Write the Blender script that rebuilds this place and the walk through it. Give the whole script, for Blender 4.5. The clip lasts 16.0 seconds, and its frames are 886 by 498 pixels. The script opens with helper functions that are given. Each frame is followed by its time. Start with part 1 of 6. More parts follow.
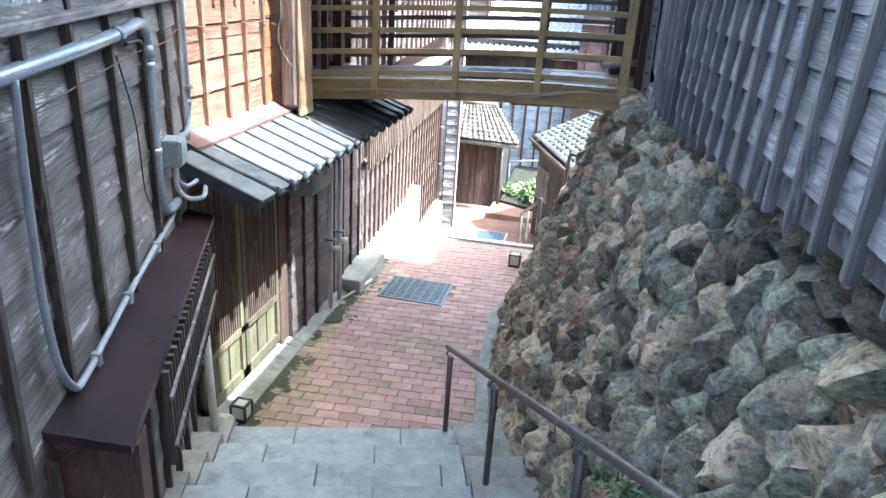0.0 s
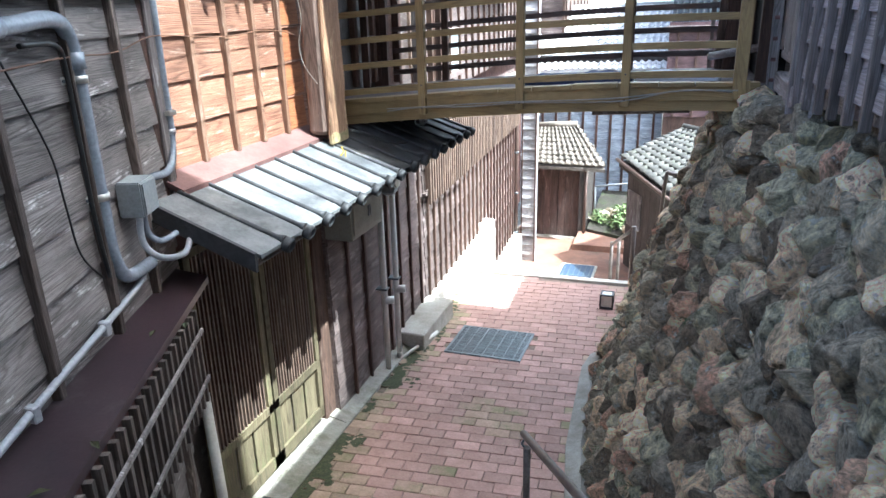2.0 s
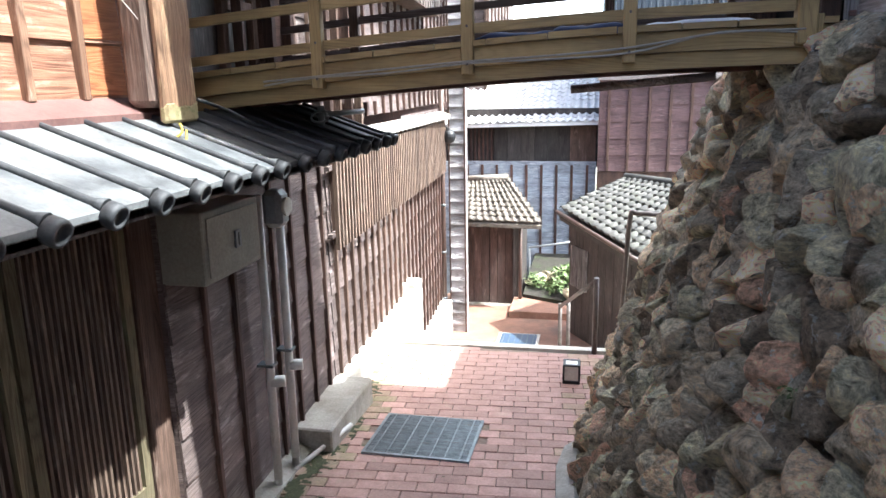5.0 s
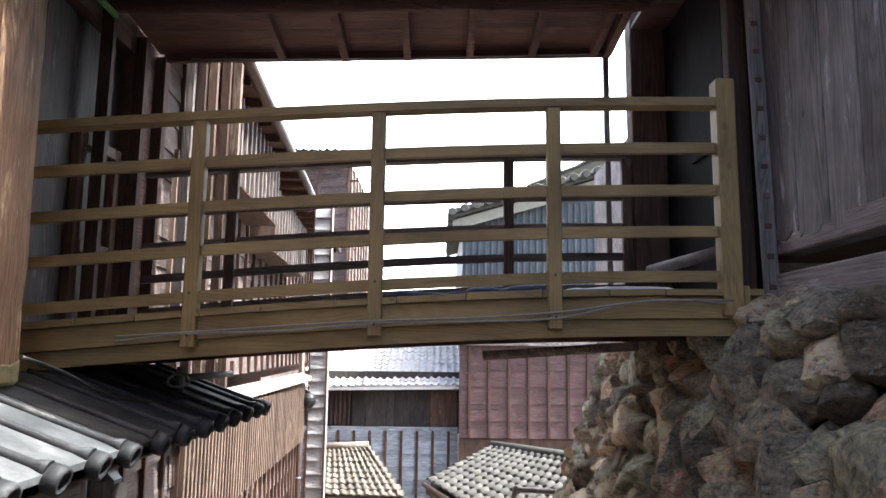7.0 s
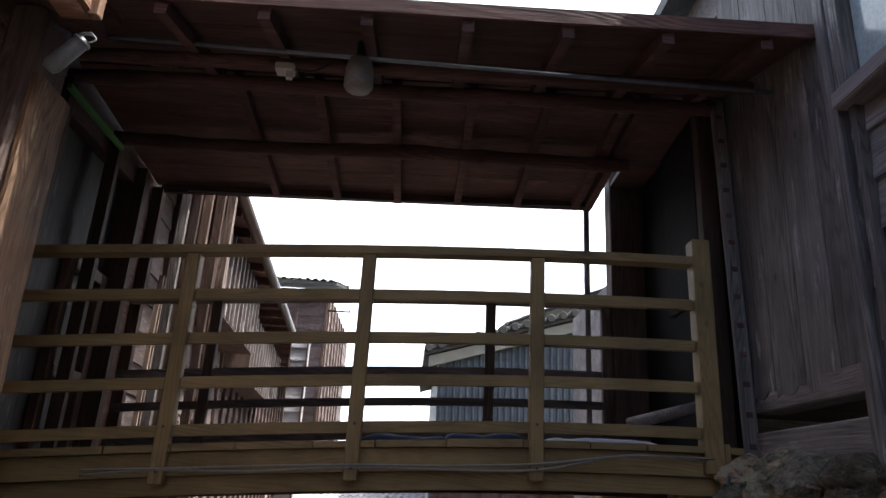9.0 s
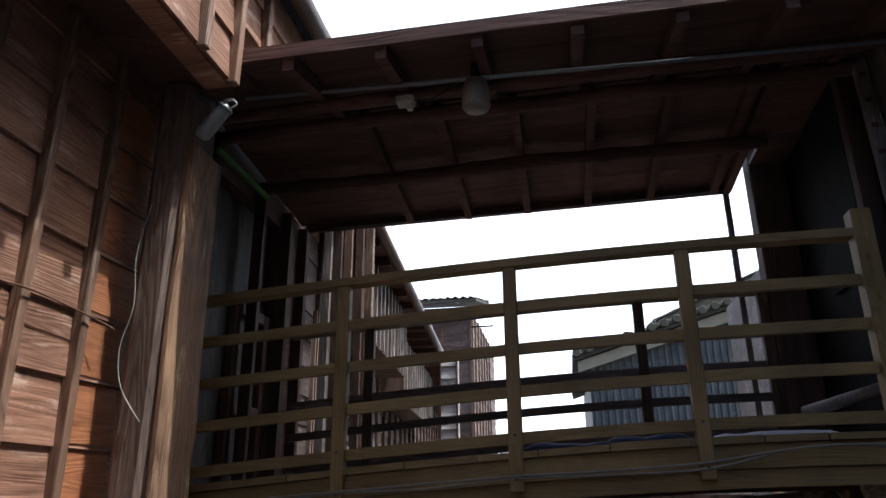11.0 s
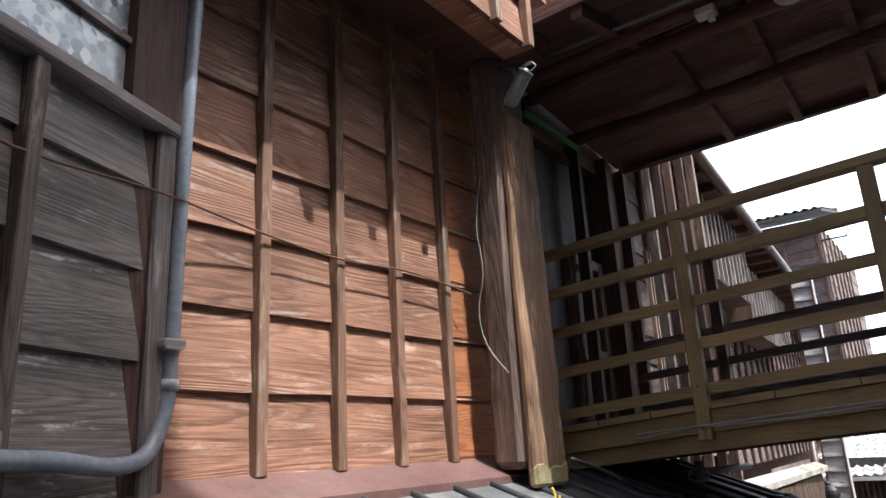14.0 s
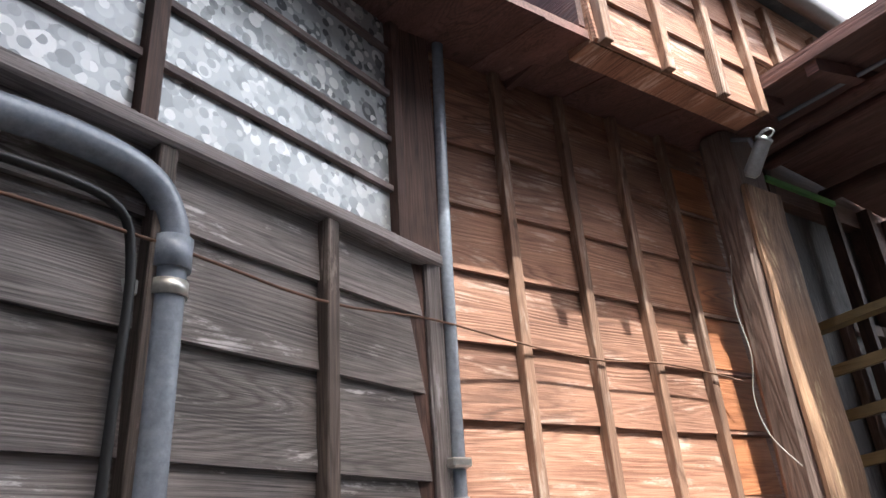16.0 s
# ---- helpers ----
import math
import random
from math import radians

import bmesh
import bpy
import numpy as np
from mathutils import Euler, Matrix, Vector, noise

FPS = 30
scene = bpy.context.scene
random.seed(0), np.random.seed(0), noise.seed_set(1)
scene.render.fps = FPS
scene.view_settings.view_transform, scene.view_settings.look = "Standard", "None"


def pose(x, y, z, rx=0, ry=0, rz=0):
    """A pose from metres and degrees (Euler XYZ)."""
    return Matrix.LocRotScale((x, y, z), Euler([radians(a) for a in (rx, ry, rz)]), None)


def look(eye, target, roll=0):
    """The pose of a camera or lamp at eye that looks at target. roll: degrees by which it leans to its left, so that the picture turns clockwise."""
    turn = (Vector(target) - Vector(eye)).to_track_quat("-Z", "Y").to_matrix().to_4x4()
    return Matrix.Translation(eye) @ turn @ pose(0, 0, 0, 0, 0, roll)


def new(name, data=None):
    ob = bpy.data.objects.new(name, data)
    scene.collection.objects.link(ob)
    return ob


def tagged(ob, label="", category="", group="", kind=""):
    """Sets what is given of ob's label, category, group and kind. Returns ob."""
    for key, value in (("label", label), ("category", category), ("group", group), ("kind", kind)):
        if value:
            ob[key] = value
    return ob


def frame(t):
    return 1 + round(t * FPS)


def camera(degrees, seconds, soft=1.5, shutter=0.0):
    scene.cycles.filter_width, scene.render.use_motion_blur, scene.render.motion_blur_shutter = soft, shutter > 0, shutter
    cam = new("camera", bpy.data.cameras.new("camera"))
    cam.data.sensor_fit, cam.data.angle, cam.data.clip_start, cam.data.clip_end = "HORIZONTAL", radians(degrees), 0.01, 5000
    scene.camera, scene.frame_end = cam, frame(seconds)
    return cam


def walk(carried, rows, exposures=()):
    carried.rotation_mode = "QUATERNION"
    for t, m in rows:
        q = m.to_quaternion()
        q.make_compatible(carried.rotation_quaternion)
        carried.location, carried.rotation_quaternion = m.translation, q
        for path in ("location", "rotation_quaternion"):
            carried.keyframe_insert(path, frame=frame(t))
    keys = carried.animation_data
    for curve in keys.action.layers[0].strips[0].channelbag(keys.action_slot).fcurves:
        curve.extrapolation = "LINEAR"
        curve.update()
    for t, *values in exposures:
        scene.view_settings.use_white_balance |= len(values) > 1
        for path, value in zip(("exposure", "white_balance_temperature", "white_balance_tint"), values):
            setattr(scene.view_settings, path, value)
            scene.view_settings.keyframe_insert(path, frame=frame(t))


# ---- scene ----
cam = camera(64.3, 16.0)
METRES, EYE, TILT, LEAN, TURN = 4.0, 3.25, 0.0, 0.0, 11.5
ROWS = [
    (0.0, 0.0, 0.0, 0.0, 1.37, -21.86, -3.42),
    (0.5, 0.0185, 0.0862, -0.0072, 4.16, -21.59, -0.43),
    (1.0, 0.0237, 0.1513, -0.0233, 7.23, -22.7, 1.09),
    (1.5, 0.0201, 0.2184, -0.0489, 7.12, -22.06, 1.29),
    (2.0, 0.0272, 0.2892, -0.0766, 7.14, -19.45, 1.38),
    (2.5, 0.0269, 0.3589, -0.1054, 2.75, -17.5, -0.3),
    (3.0, 0.0196, 0.4242, -0.138, 0.2, -15.93, 0.06),
    (3.5, 0.013, 0.4921, -0.1673, 0.25, -15.3, 0.28),
    (6.0, -0.045, 0.8002, -0.2979, -0.67, -6.87, 1.5),
    (6.5, -0.0575, 0.8254, -0.2773, -6.78, -0.91, 0.52),
    (7.0, -0.0706, 0.8291, -0.2644, -11.76, 7.99, -0.68),
    (7.5, -0.0768, 0.824, -0.2592, -14.07, 13.47, -2.15),
    (8.0, -0.08, 0.8215, -0.2572, -15.34, 17.22, -3.2),
    (10.5, -0.0855, 0.8122, -0.2587, -6.64, 19.33, -0.69),
    (11.0, -0.088, 0.8097, -0.2593, -1.73, 19.51, 0.37),
    (11.5, -0.091, 0.8076, -0.2601, 3.84, 19.54, 0.86),
    (12.0, -0.094, 0.8065, -0.2609, 10.06, 18.81, 1.27),
    (12.5, -0.0971, 0.8042, -0.2614, 14.93, 17.5, 1.86),
    (13.0, -0.0976, 0.8018, -0.2617, 19.02, 16.69, 2.34),
    (13.5, -0.0979, 0.7996, -0.2623, 22.48, 16.16, 2.51),
    (14.0, -0.0965, 0.798, -0.2627, 25.54, 15.93, 2.88),
    (14.5, -0.0939, 0.7929, -0.2614, 29.07, 16.34, 3.5),
    (15.0, -0.0972, 0.786, -0.2602, 33.5, 19.05, 4.42),
    (15.5, -0.1034, 0.7794, -0.257, 40.66, 21.48, 4.39),
    (16.0, -0.1037, 0.7755, -0.2513, 45.21, 24.02, 3.74),
]
EXPOSURES = [(0.0, 2.98, 5120, -3), (0.5, 2.93, 5120, -3), (1.5, 2.64, 5250, 0), (2.5, 2.54, 5400, 1), (3.5, 2.54, 5500, 3), (6.0, 2.45, 5850, 6), (7.0, 2.15, 6000, 8), (8.0, 1.6, 6050, 9), (10.5, 0.5, 5950, 9), (12.5, 0.6, 5700, 8), (14.5, 1.5, 5950, 9), (15.5, 2.05, 6000, 9), (16.0, 2.05, 6050, 9)]
walk(cam, [(t, pose(0, 0, EYE, TILT, LEAN, TURN) @ pose(METRES * x, METRES * y, METRES * z, 90 + pitch, roll, yaw)) for t, x, y, z, yaw, pitch, roll in ROWS], EXPOSURES)

# ---- light ----
world = bpy.data.worlds.new("sky")
scene.world = world
world.use_nodes = True
wn = world.node_tree.nodes
sky = wn.new("ShaderNodeTexSky")
sky.sky_type = "NISHITA"
sky.sun_disc = False
SUN_TO = Vector((0.485, -0.072, 0.87)).normalized()
sky.sun_elevation = math.asin(SUN_TO.z)
sky.sun_rotation = math.atan2(SUN_TO.x, SUN_TO.y)
sky.dust_density = 7.0
sky.air_density = 1.0
wn["Background"].inputs["Strength"].default_value = 0.135
world.node_tree.links.new(sky.outputs["Color"], wn["Background"].inputs["Color"])
sun_data = bpy.data.lights.new("sun", "SUN")
sun_data.energy = 3.3
sun_data.angle = radians(0.6)
sun_data.color = (1.0, 0.95, 0.86)
sun = new("sun", sun_data)
sun.matrix_world = look(SUN_TO * 30, (0, 0, 0))

# ---- materials ----


def shader(name):
    m = bpy.data.materials.new(name)
    m.use_nodes = True
    nt = m.node_tree
    return m, nt, nt.nodes["Principled BSDF"]


def node(nt, kind, **values):
    n = nt.nodes.new(kind)
    for k, v in values.items():
        n.inputs[k].default_value = v
    return n


def ramp(nt, stops):
    r = nt.nodes.new("ShaderNodeValToRGB")
    e = r.color_ramp.elements
    while len(e) < len(stops):
        e.new(0.5)
    for i, (p, c) in enumerate(stops):
        e[i].position, e[i].color = p, (*c, 1)
    return r


def mixc(nt, mode, fac, a, b):
    n = nt.nodes.new("ShaderNodeMix")
    n.data_type, n.blend_type = "RGBA", mode
    for sock, v in ((n.inputs[0], fac), (n.inputs[6], a), (n.inputs[7], b)):
        if isinstance(v, bpy.types.NodeSocket):
            nt.links.new(v, sock)
        else:
            sock.default_value = v
    return n.outputs[2]


def coords(nt, scale, shift=17.0, island=False):
    tc = nt.nodes.new("ShaderNodeTexCoord")
    oi = nt.nodes.new("ShaderNodeNewGeometry" if island else "ShaderNodeObjectInfo")
    chance = oi.outputs["Random Per Island" if island else "Random"]
    mul = nt.nodes.new("ShaderNodeMath")
    mul.operation = "MULTIPLY"
    mul.inputs[1].default_value = shift
    nt.links.new(chance, mul.inputs[0])
    add = nt.nodes.new("ShaderNodeVectorMath")
    add.operation = "ADD"
    nt.links.new(tc.outputs["Object"], add.inputs[0])
    nt.links.new(mul.outputs[0], add.inputs[1])
    mp = nt.nodes.new("ShaderNodeMapping")
    mp.inputs["Scale"].default_value = scale
    nt.links.new(add.outputs[0], mp.inputs["Vector"])
    return add.outputs[0], mp.outputs[0], chance


def finish(nt, b, col, rough, bump_from, strength, dist=0.004, metal=0.0, rnd=None, vary=0.25):
    if rnd is not None:
        mr = nt.nodes.new("ShaderNodeMapRange")
        mr.inputs["To Min"].default_value, mr.inputs["To Max"].default_value = 1 - vary, 1 + vary
        nt.links.new(rnd, mr.inputs["Value"])
        hs = nt.nodes.new("ShaderNodeHueSaturation")
        nt.links.new(mr.outputs[0], hs.inputs["Value"])
        nt.links.new(col, hs.inputs["Color"])
        col = hs.outputs[0]
    nt.links.new(col, b.inputs["Base Color"])
    b.inputs["Roughness"].default_value = rough
    b.inputs["Metallic"].default_value = metal
    if bump_from is not None:
        bu = nt.nodes.new("ShaderNodeBump")
        bu.inputs["Strength"].default_value = strength
        bu.inputs["Distance"].default_value = dist
        nt.links.new(bump_from, bu.inputs["Height"])
        nt.links.new(bu.outputs[0], b.inputs["Normal"])


def wood(name, dark, light, worn, axis="X", worn_at=0.55, rough=0.75, vary=0.22, bump=0.5, grain=0.5):
    """Weathered timber: growth rings drawn out along one axis, fine fibre, worn patches, a tint of its own for each piece."""
    m, nt, b = shader(name)

    def stretched(source, along_it, across_it):
        mp = nt.nodes.new("ShaderNodeMapping")
        mp.inputs["Scale"].default_value = {"X": (along_it, across_it, across_it), "Y": (across_it, along_it, across_it), "Z": (across_it, across_it, along_it)}[axis]
        nt.links.new(source, mp.inputs["Vector"])
        return mp.outputs[0]

    def sums(op, x, y, z=None):
        n = nt.nodes.new("ShaderNodeMath")
        n.operation = op
        for k, v in enumerate((x, y, z)):
            if isinstance(v, bpy.types.NodeSocket):
                nt.links.new(v, n.inputs[k])
            elif v is not None:
                n.inputs[k].default_value = v
        return n.outputs[0]

    raw, vec, rnd = coords(nt, (1, 1, 1))
    # contour lines of a long drawn-out field read as growth rings
    field = node(nt, "ShaderNodeTexNoise", Scale=1.0, Detail=2.5, Roughness=0.45)
    nt.links.new(stretched(raw, 0.42, 4.6), field.inputs["Vector"])
    waver = node(nt, "ShaderNodeTexNoise", Scale=1.0, Detail=3.0, Roughness=0.6)
    nt.links.new(stretched(raw, 2.0, 60.0), waver.inputs["Vector"])
    rings = sums("SINE", sums("MULTIPLY_ADD", field.outputs[0], 225.0, sums("MULTIPLY", waver.outputs[0], 7.0)), 0.0)
    rings = sums("MULTIPLY_ADD", rings, 0.5, 0.5)
    fibre = node(nt, "ShaderNodeTexNoise", Scale=1.0, Detail=4.0, Roughness=0.6)
    nt.links.new(stretched(raw, 5.0, 330.0), fibre.inputs["Vector"])
    tone = node(nt, "ShaderNodeTexNoise", Scale=1.0, Detail=5.0, Roughness=0.6)
    nt.links.new(stretched(raw, 1.6, 14.0), tone.inputs["Vector"])
    r1 = ramp(nt, [(0.38, dark), (0.66, light)])
    nt.links.new(sums("MULTIPLY_ADD", fibre.outputs[0], 0.62, sums("MULTIPLY", tone.outputs[0], 0.45)), r1.inputs[0])
    line = ramp(nt, [(0.0, (0.45, 0.42, 0.4)), (0.22, (0.88, 0.87, 0.86)), (0.6, (1.06, 1.06, 1.06)), (1.0, (1.16, 1.16, 1.16))])
    nt.links.new(rings, line.inputs[0])
    where = node(nt, "ShaderNodeTexNoise", Scale=1.0, Detail=3.0, Roughness=0.6)
    nt.links.new(stretched(raw, 1.5, 6.0), where.inputs["Vector"])
    clear = ramp(nt, [(0.4, (0.1, 0.1, 0.1)), (0.66, (grain * 1.7,) * 3)])
    nt.links.new(where.outputs[0], clear.inputs[0])
    col = mixc(nt, "MULTIPLY", clear.outputs[0], r1.outputs[0], line.outputs[0])
    # scuffed patches keep to the hard rings
    scuff = node(nt, "ShaderNodeTexNoise", Scale=1.0, Detail=8.0, Roughness=0.72)
    nt.links.new(stretched(raw, 3.2, 13.0), scuff.inputs["Vector"])
    mask = ramp(nt, [(worn_at - 0.03, (0, 0, 0)), (worn_at + 0.05, (1, 1, 1))])
    nt.links.new(scuff.outputs[0], mask.inputs[0])
    keep = ramp(nt, [(0.12, (0.15, 0.15, 0.15)), (0.55, (1, 1, 1))])
    nt.links.new(rings, keep.inputs[0])
    both = sums("MULTIPLY", mask.outputs[0], sums("MULTIPLY", keep.outputs[0], 0.85))
    col = mixc(nt, "MIX", both, col, (*worn, 1))
    big = node(nt, "ShaderNodeTexNoise", Scale=2.3, Detail=5.0, Roughness=0.62)
    nt.links.new(raw, big.inputs["Vector"])
    stain = ramp(nt, [(0.32, (0.58, 0.56, 0.55)), (0.62, (1.12, 1.12, 1.12))])
    nt.links.new(big.outputs[0], stain.inputs[0])
    col = mixc(nt, "MULTIPLY", 0.8, col, stain.outputs[0])
    # knots and nail stains
    spots = node(nt, "ShaderNodeTexVoronoi", Scale=1.0, Randomness=1.0)
    nt.links.new(stretched(raw, 3.0, 5.0), spots.inputs["Vector"])
    knot = ramp(nt, [(0.03, (0.3, 0.27, 0.25)), (0.075, (1, 1, 1))])
    nt.links.new(spots.outputs["Distance"], knot.inputs[0])
    col = mixc(nt, "MULTIPLY", 0.8, col, knot.outputs[0])
    hgt = sums("MULTIPLY_ADD", rings, 0.45, sums("MULTIPLY", fibre.outputs[0], 0.6))
    finish(nt, b, col, rough, hgt, bump, 0.003, 0, rnd, vary)
    return m


def mottled(name, a, c, stain, scale=6.0, stain_at=0.6, rough=0.8, bump=0.4, dist=0.006, vary=0.12, metal=0.0, fine=60.0):
    """Stone, concrete, plaster, metal sheet: two scales of mottling and stains."""
    m, nt, b = shader(name)
    raw, vec, rnd = coords(nt, (scale, scale, scale))
    n1 = node(nt, "ShaderNodeTexNoise", Scale=1.0, Detail=8.0, Roughness=0.65)
    nt.links.new(vec, n1.inputs["Vector"])
    r1 = ramp(nt, [(0.32, a), (0.68, c)])
    nt.links.new(n1.outputs[0], r1.inputs[0])
    n2 = node(nt, "ShaderNodeTexNoise", Scale=scale * 0.45, Detail=6.0, Roughness=0.7)
    nt.links.new(raw, n2.inputs["Vector"])
    r2 = ramp(nt, [(stain_at - 0.06, (0, 0, 0)), (stain_at + 0.1, (1, 1, 1))])
    nt.links.new(n2.outputs[0], r2.inputs[0])
    col = mixc(nt, "MIX", r2.outputs[0], r1.outputs[0], (*stain, 1))
    n3 = node(nt, "ShaderNodeTexNoise", Scale=fine, Detail=4.0, Roughness=0.7)
    nt.links.new(raw, n3.inputs["Vector"])
    col = mixc(nt, "OVERLAY", 0.45, col, n3.outputs[0])
    ad = nt.nodes.new("ShaderNodeMath")
    ad.operation = "ADD"
    nt.links.new(n1.outputs[0], ad.inputs[0])
    nt.links.new(n3.outputs[0], ad.inputs[1])
    finish(nt, b, col, rough, ad.outputs[0], bump, dist, metal, rnd, vary)
    return m


ROCK_SCALE = {False: 2.2, True: 18.0}


def rock_material(island=False):
    m, nt, b = shader("field_stone")
    raw, vec, rnd = coords(nt, (0.9, 1.0, 1.5), 53.0, island)
    pick = ramp(nt, [(0.0, (0.21, 0.175, 0.13)), (0.2, (0.43, 0.38, 0.285)), (0.4, (0.27, 0.245, 0.195)), (0.54, (0.50, 0.40, 0.275)), (0.68, (0.34, 0.325, 0.235)), (0.84, (0.58, 0.48, 0.345)), (0.95, (0.36, 0.24, 0.17))])
    pick.color_ramp.interpolation = "CONSTANT"
    nt.links.new(rnd, pick.inputs[0])
    n1 = node(nt, "ShaderNodeTexNoise", Scale=ROCK_SCALE[island], Detail=10.0, Roughness=0.78, Distortion=0.3)
    nt.links.new(vec, n1.inputs["Vector"])
    shade = ramp(nt, [(0.35, (0.24, 0.22, 0.2)), (0.45, (1.2, 1.16, 1.08)), (0.57, (2.1, 2.02, 1.86)), (0.72, (3.7, 3.5, 3.2))])
    nt.links.new(n1.outputs[0], shade.inputs[0])
    col = mixc(nt, "MULTIPLY", 1.0, pick.outputs[0], shade.outputs[0])
    # pale lichen and green moss in patches
    n2 = node(nt, "ShaderNodeTexNoise", Scale=ROCK_SCALE[island] * 1.3, Detail=5.0, Roughness=0.62)
    nt.links.new(raw, n2.inputs["Vector"])
    r2 = ramp(nt, [(0.61, (0, 0, 0)), (0.64, (0.9, 0.9, 0.9))])
    nt.links.new(n2.outputs[0], r2.inputs[0])
    col = mixc(nt, "MIX", r2.outputs[0], col, (0.55, 0.55, 0.48, 1))
    n4 = node(nt, "ShaderNodeTexNoise", Scale=ROCK_SCALE[island] * 0.5, Detail=6.0, Roughness=0.68)
    nt.links.new(raw, n4.inputs["Vector"])
    r4 = ramp(nt, [(0.56, (0, 0, 0)), (0.7, (0.7, 0.7, 0.7))])
    nt.links.new(n4.outputs[0], r4.inputs[0])
    col = mixc(nt, "MIX", r4.outputs[0], col, (0.105, 0.12, 0.055, 1))
    n3 = node(nt, "ShaderNodeTexNoise", Scale=ROCK_SCALE[island] * 4, Detail=7.0, Roughness=0.78)
    nt.links.new(vec, n3.inputs["Vector"])
    ad = nt.nodes.new("ShaderNodeMath")
    ad.operation = "ADD"
    nt.links.new(n1.outputs[0], ad.inputs[0])
    nt.links.new(n3.outputs[0], ad.inputs[1])
    col = mixc(nt, "OVERLAY", 0.9, col, n3.outputs[0])
    finish(nt, b, col, 0.9, ad.outputs[0], 1.0, 0.045, 0, rnd, 0.3)
    return m


def plain(name, col, rough=0.5, metal=0.0):
    return mottled(name, tuple(c * 0.88 for c in col), tuple(min(1, c * 1.1) for c in col), tuple(c * 0.75 for c in col), 8.0, 0.66, rough, 0.15, 0.002, 0.06, metal)


def glow(name, col, strength):
    m, nt, b = shader(name)
    b.inputs["Base Color"].default_value = (*col, 1)
    b.inputs["Emission Color"].default_value = (*col, 1)
    b.inputs["Emission Strength"].default_value = strength
    return m


def frosted_glass():
    """Cathedral glass with large round spots."""
    m, nt, b = shader("spotted_glass")
    tc = nt.nodes.new("ShaderNodeTexCoord")
    layers = []
    for scale, size in ((17.0, 0.52), (24.0, 0.46), (33.0, 0.42)):
        v = node(nt, "ShaderNodeTexVoronoi", Scale=scale, Randomness=1.0)
        nt.links.new(tc.outputs["Object"], v.inputs["Vector"])
        disc = ramp(nt, [(size - 0.02, (1, 1, 1)), (size + 0.02, (0, 0, 0))])
        nt.links.new(v.outputs["Distance"], disc.inputs[0])
        sp = nt.nodes.new("ShaderNodeSeparateColor")
        nt.links.new(v.outputs["Color"], sp.inputs[0])
        tone = ramp(nt, [(0.0, (0.05, 0.055, 0.06)), (0.35, (0.22, 0.235, 0.24)), (0.7, (0.44, 0.46, 0.46)), (1.0, (0.76, 0.77, 0.76))])
        nt.links.new(sp.outputs[0], tone.inputs[0])
        layers.append((disc.outputs[0], tone.outputs[0]))
    col = mixc(nt, "MIX", layers[0][0], (0.34, 0.36, 0.365, 1), layers[0][1])
    for disc, tone in layers[1:]:
        half = nt.nodes.new("ShaderNodeMath")
        half.operation = "MULTIPLY"
        half.inputs[1].default_value = 0.9
        nt.links.new(disc, half.inputs[0])
        col = mixc(nt, "MIX", half.outputs[0], col, tone)
    nt.links.new(col, b.inputs["Base Color"])
    b.inputs["Roughness"].default_value = 0.22
    b.inputs["Specular IOR Level"].default_value = 0.8
    bu = node(nt, "ShaderNodeBump", Strength=0.2, Distance=0.002)
    nt.links.new(v.outputs["Distance"], bu.inputs["Height"])
    nt.links.new(bu.outputs[0], b.inputs["Normal"])
    return m


W_ORANGE = wood("orange_cedar", (0.18, 0.08, 0.048), (0.43, 0.23, 0.148), (0.55, 0.39, 0.305), "X", 0.57, bump=0.7)
W_RUST = wood("rust_orange_board", (0.26, 0.09, 0.035), (0.42, 0.17, 0.07), (0.40, 0.2, 0.11), "X", 0.62)
W_ORANGE_V = wood("orange_cedar_upright", (0.13, 0.07, 0.045), (0.29, 0.17, 0.11), (0.36, 0.27, 0.21), "Z", 0.55)
W_DARK = wood("tarred_cedar", (0.090, 0.081, 0.076), (0.307, 0.271, 0.254), (0.725, 0.689, 0.670), "X", 0.6)
W_DARK_V = wood("tarred_cedar_upright", (0.040, 0.032, 0.027), (0.136, 0.104, 0.086), (0.272, 0.224, 0.192), "Z", 0.6)
W_GREY = wood("grey_cedar", (0.12, 0.1, 0.096), (0.41, 0.36, 0.35), (0.46, 0.42, 0.42), "X", 0.58)
W_GREY_V = wood("grey_cedar_upright", (0.09, 0.08, 0.075), (0.30, 0.265, 0.255), (0.50, 0.48, 0.48), "Z", 0.6)
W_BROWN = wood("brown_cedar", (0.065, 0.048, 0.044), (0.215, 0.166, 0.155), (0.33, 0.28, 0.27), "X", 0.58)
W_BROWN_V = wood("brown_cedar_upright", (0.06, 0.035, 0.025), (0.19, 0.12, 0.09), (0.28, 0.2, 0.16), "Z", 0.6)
W_GREY_BAT = wood("grey_batten", (0.06, 0.05, 0.047), (0.2, 0.17, 0.16), (0.34, 0.31, 0.31), "Z", 0.6)
W_GREY_Y = wood("grey_cedar_level", (0.11, 0.09, 0.085), (0.34, 0.29, 0.28), (0.46, 0.42, 0.42), "Y", 0.58)
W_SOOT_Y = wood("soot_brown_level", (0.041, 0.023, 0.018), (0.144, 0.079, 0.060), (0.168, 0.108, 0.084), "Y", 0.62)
W_SOOT = wood("soot_brown_timber", (0.052, 0.026, 0.022), (0.18, 0.088, 0.074), (0.21, 0.122, 0.105), "X", 0.62)
W_SOOT_V = wood("soot_brown_upright", (0.034, 0.019, 0.015), (0.12, 0.066, 0.05), (0.15, 0.1, 0.075), "Z", 0.62)
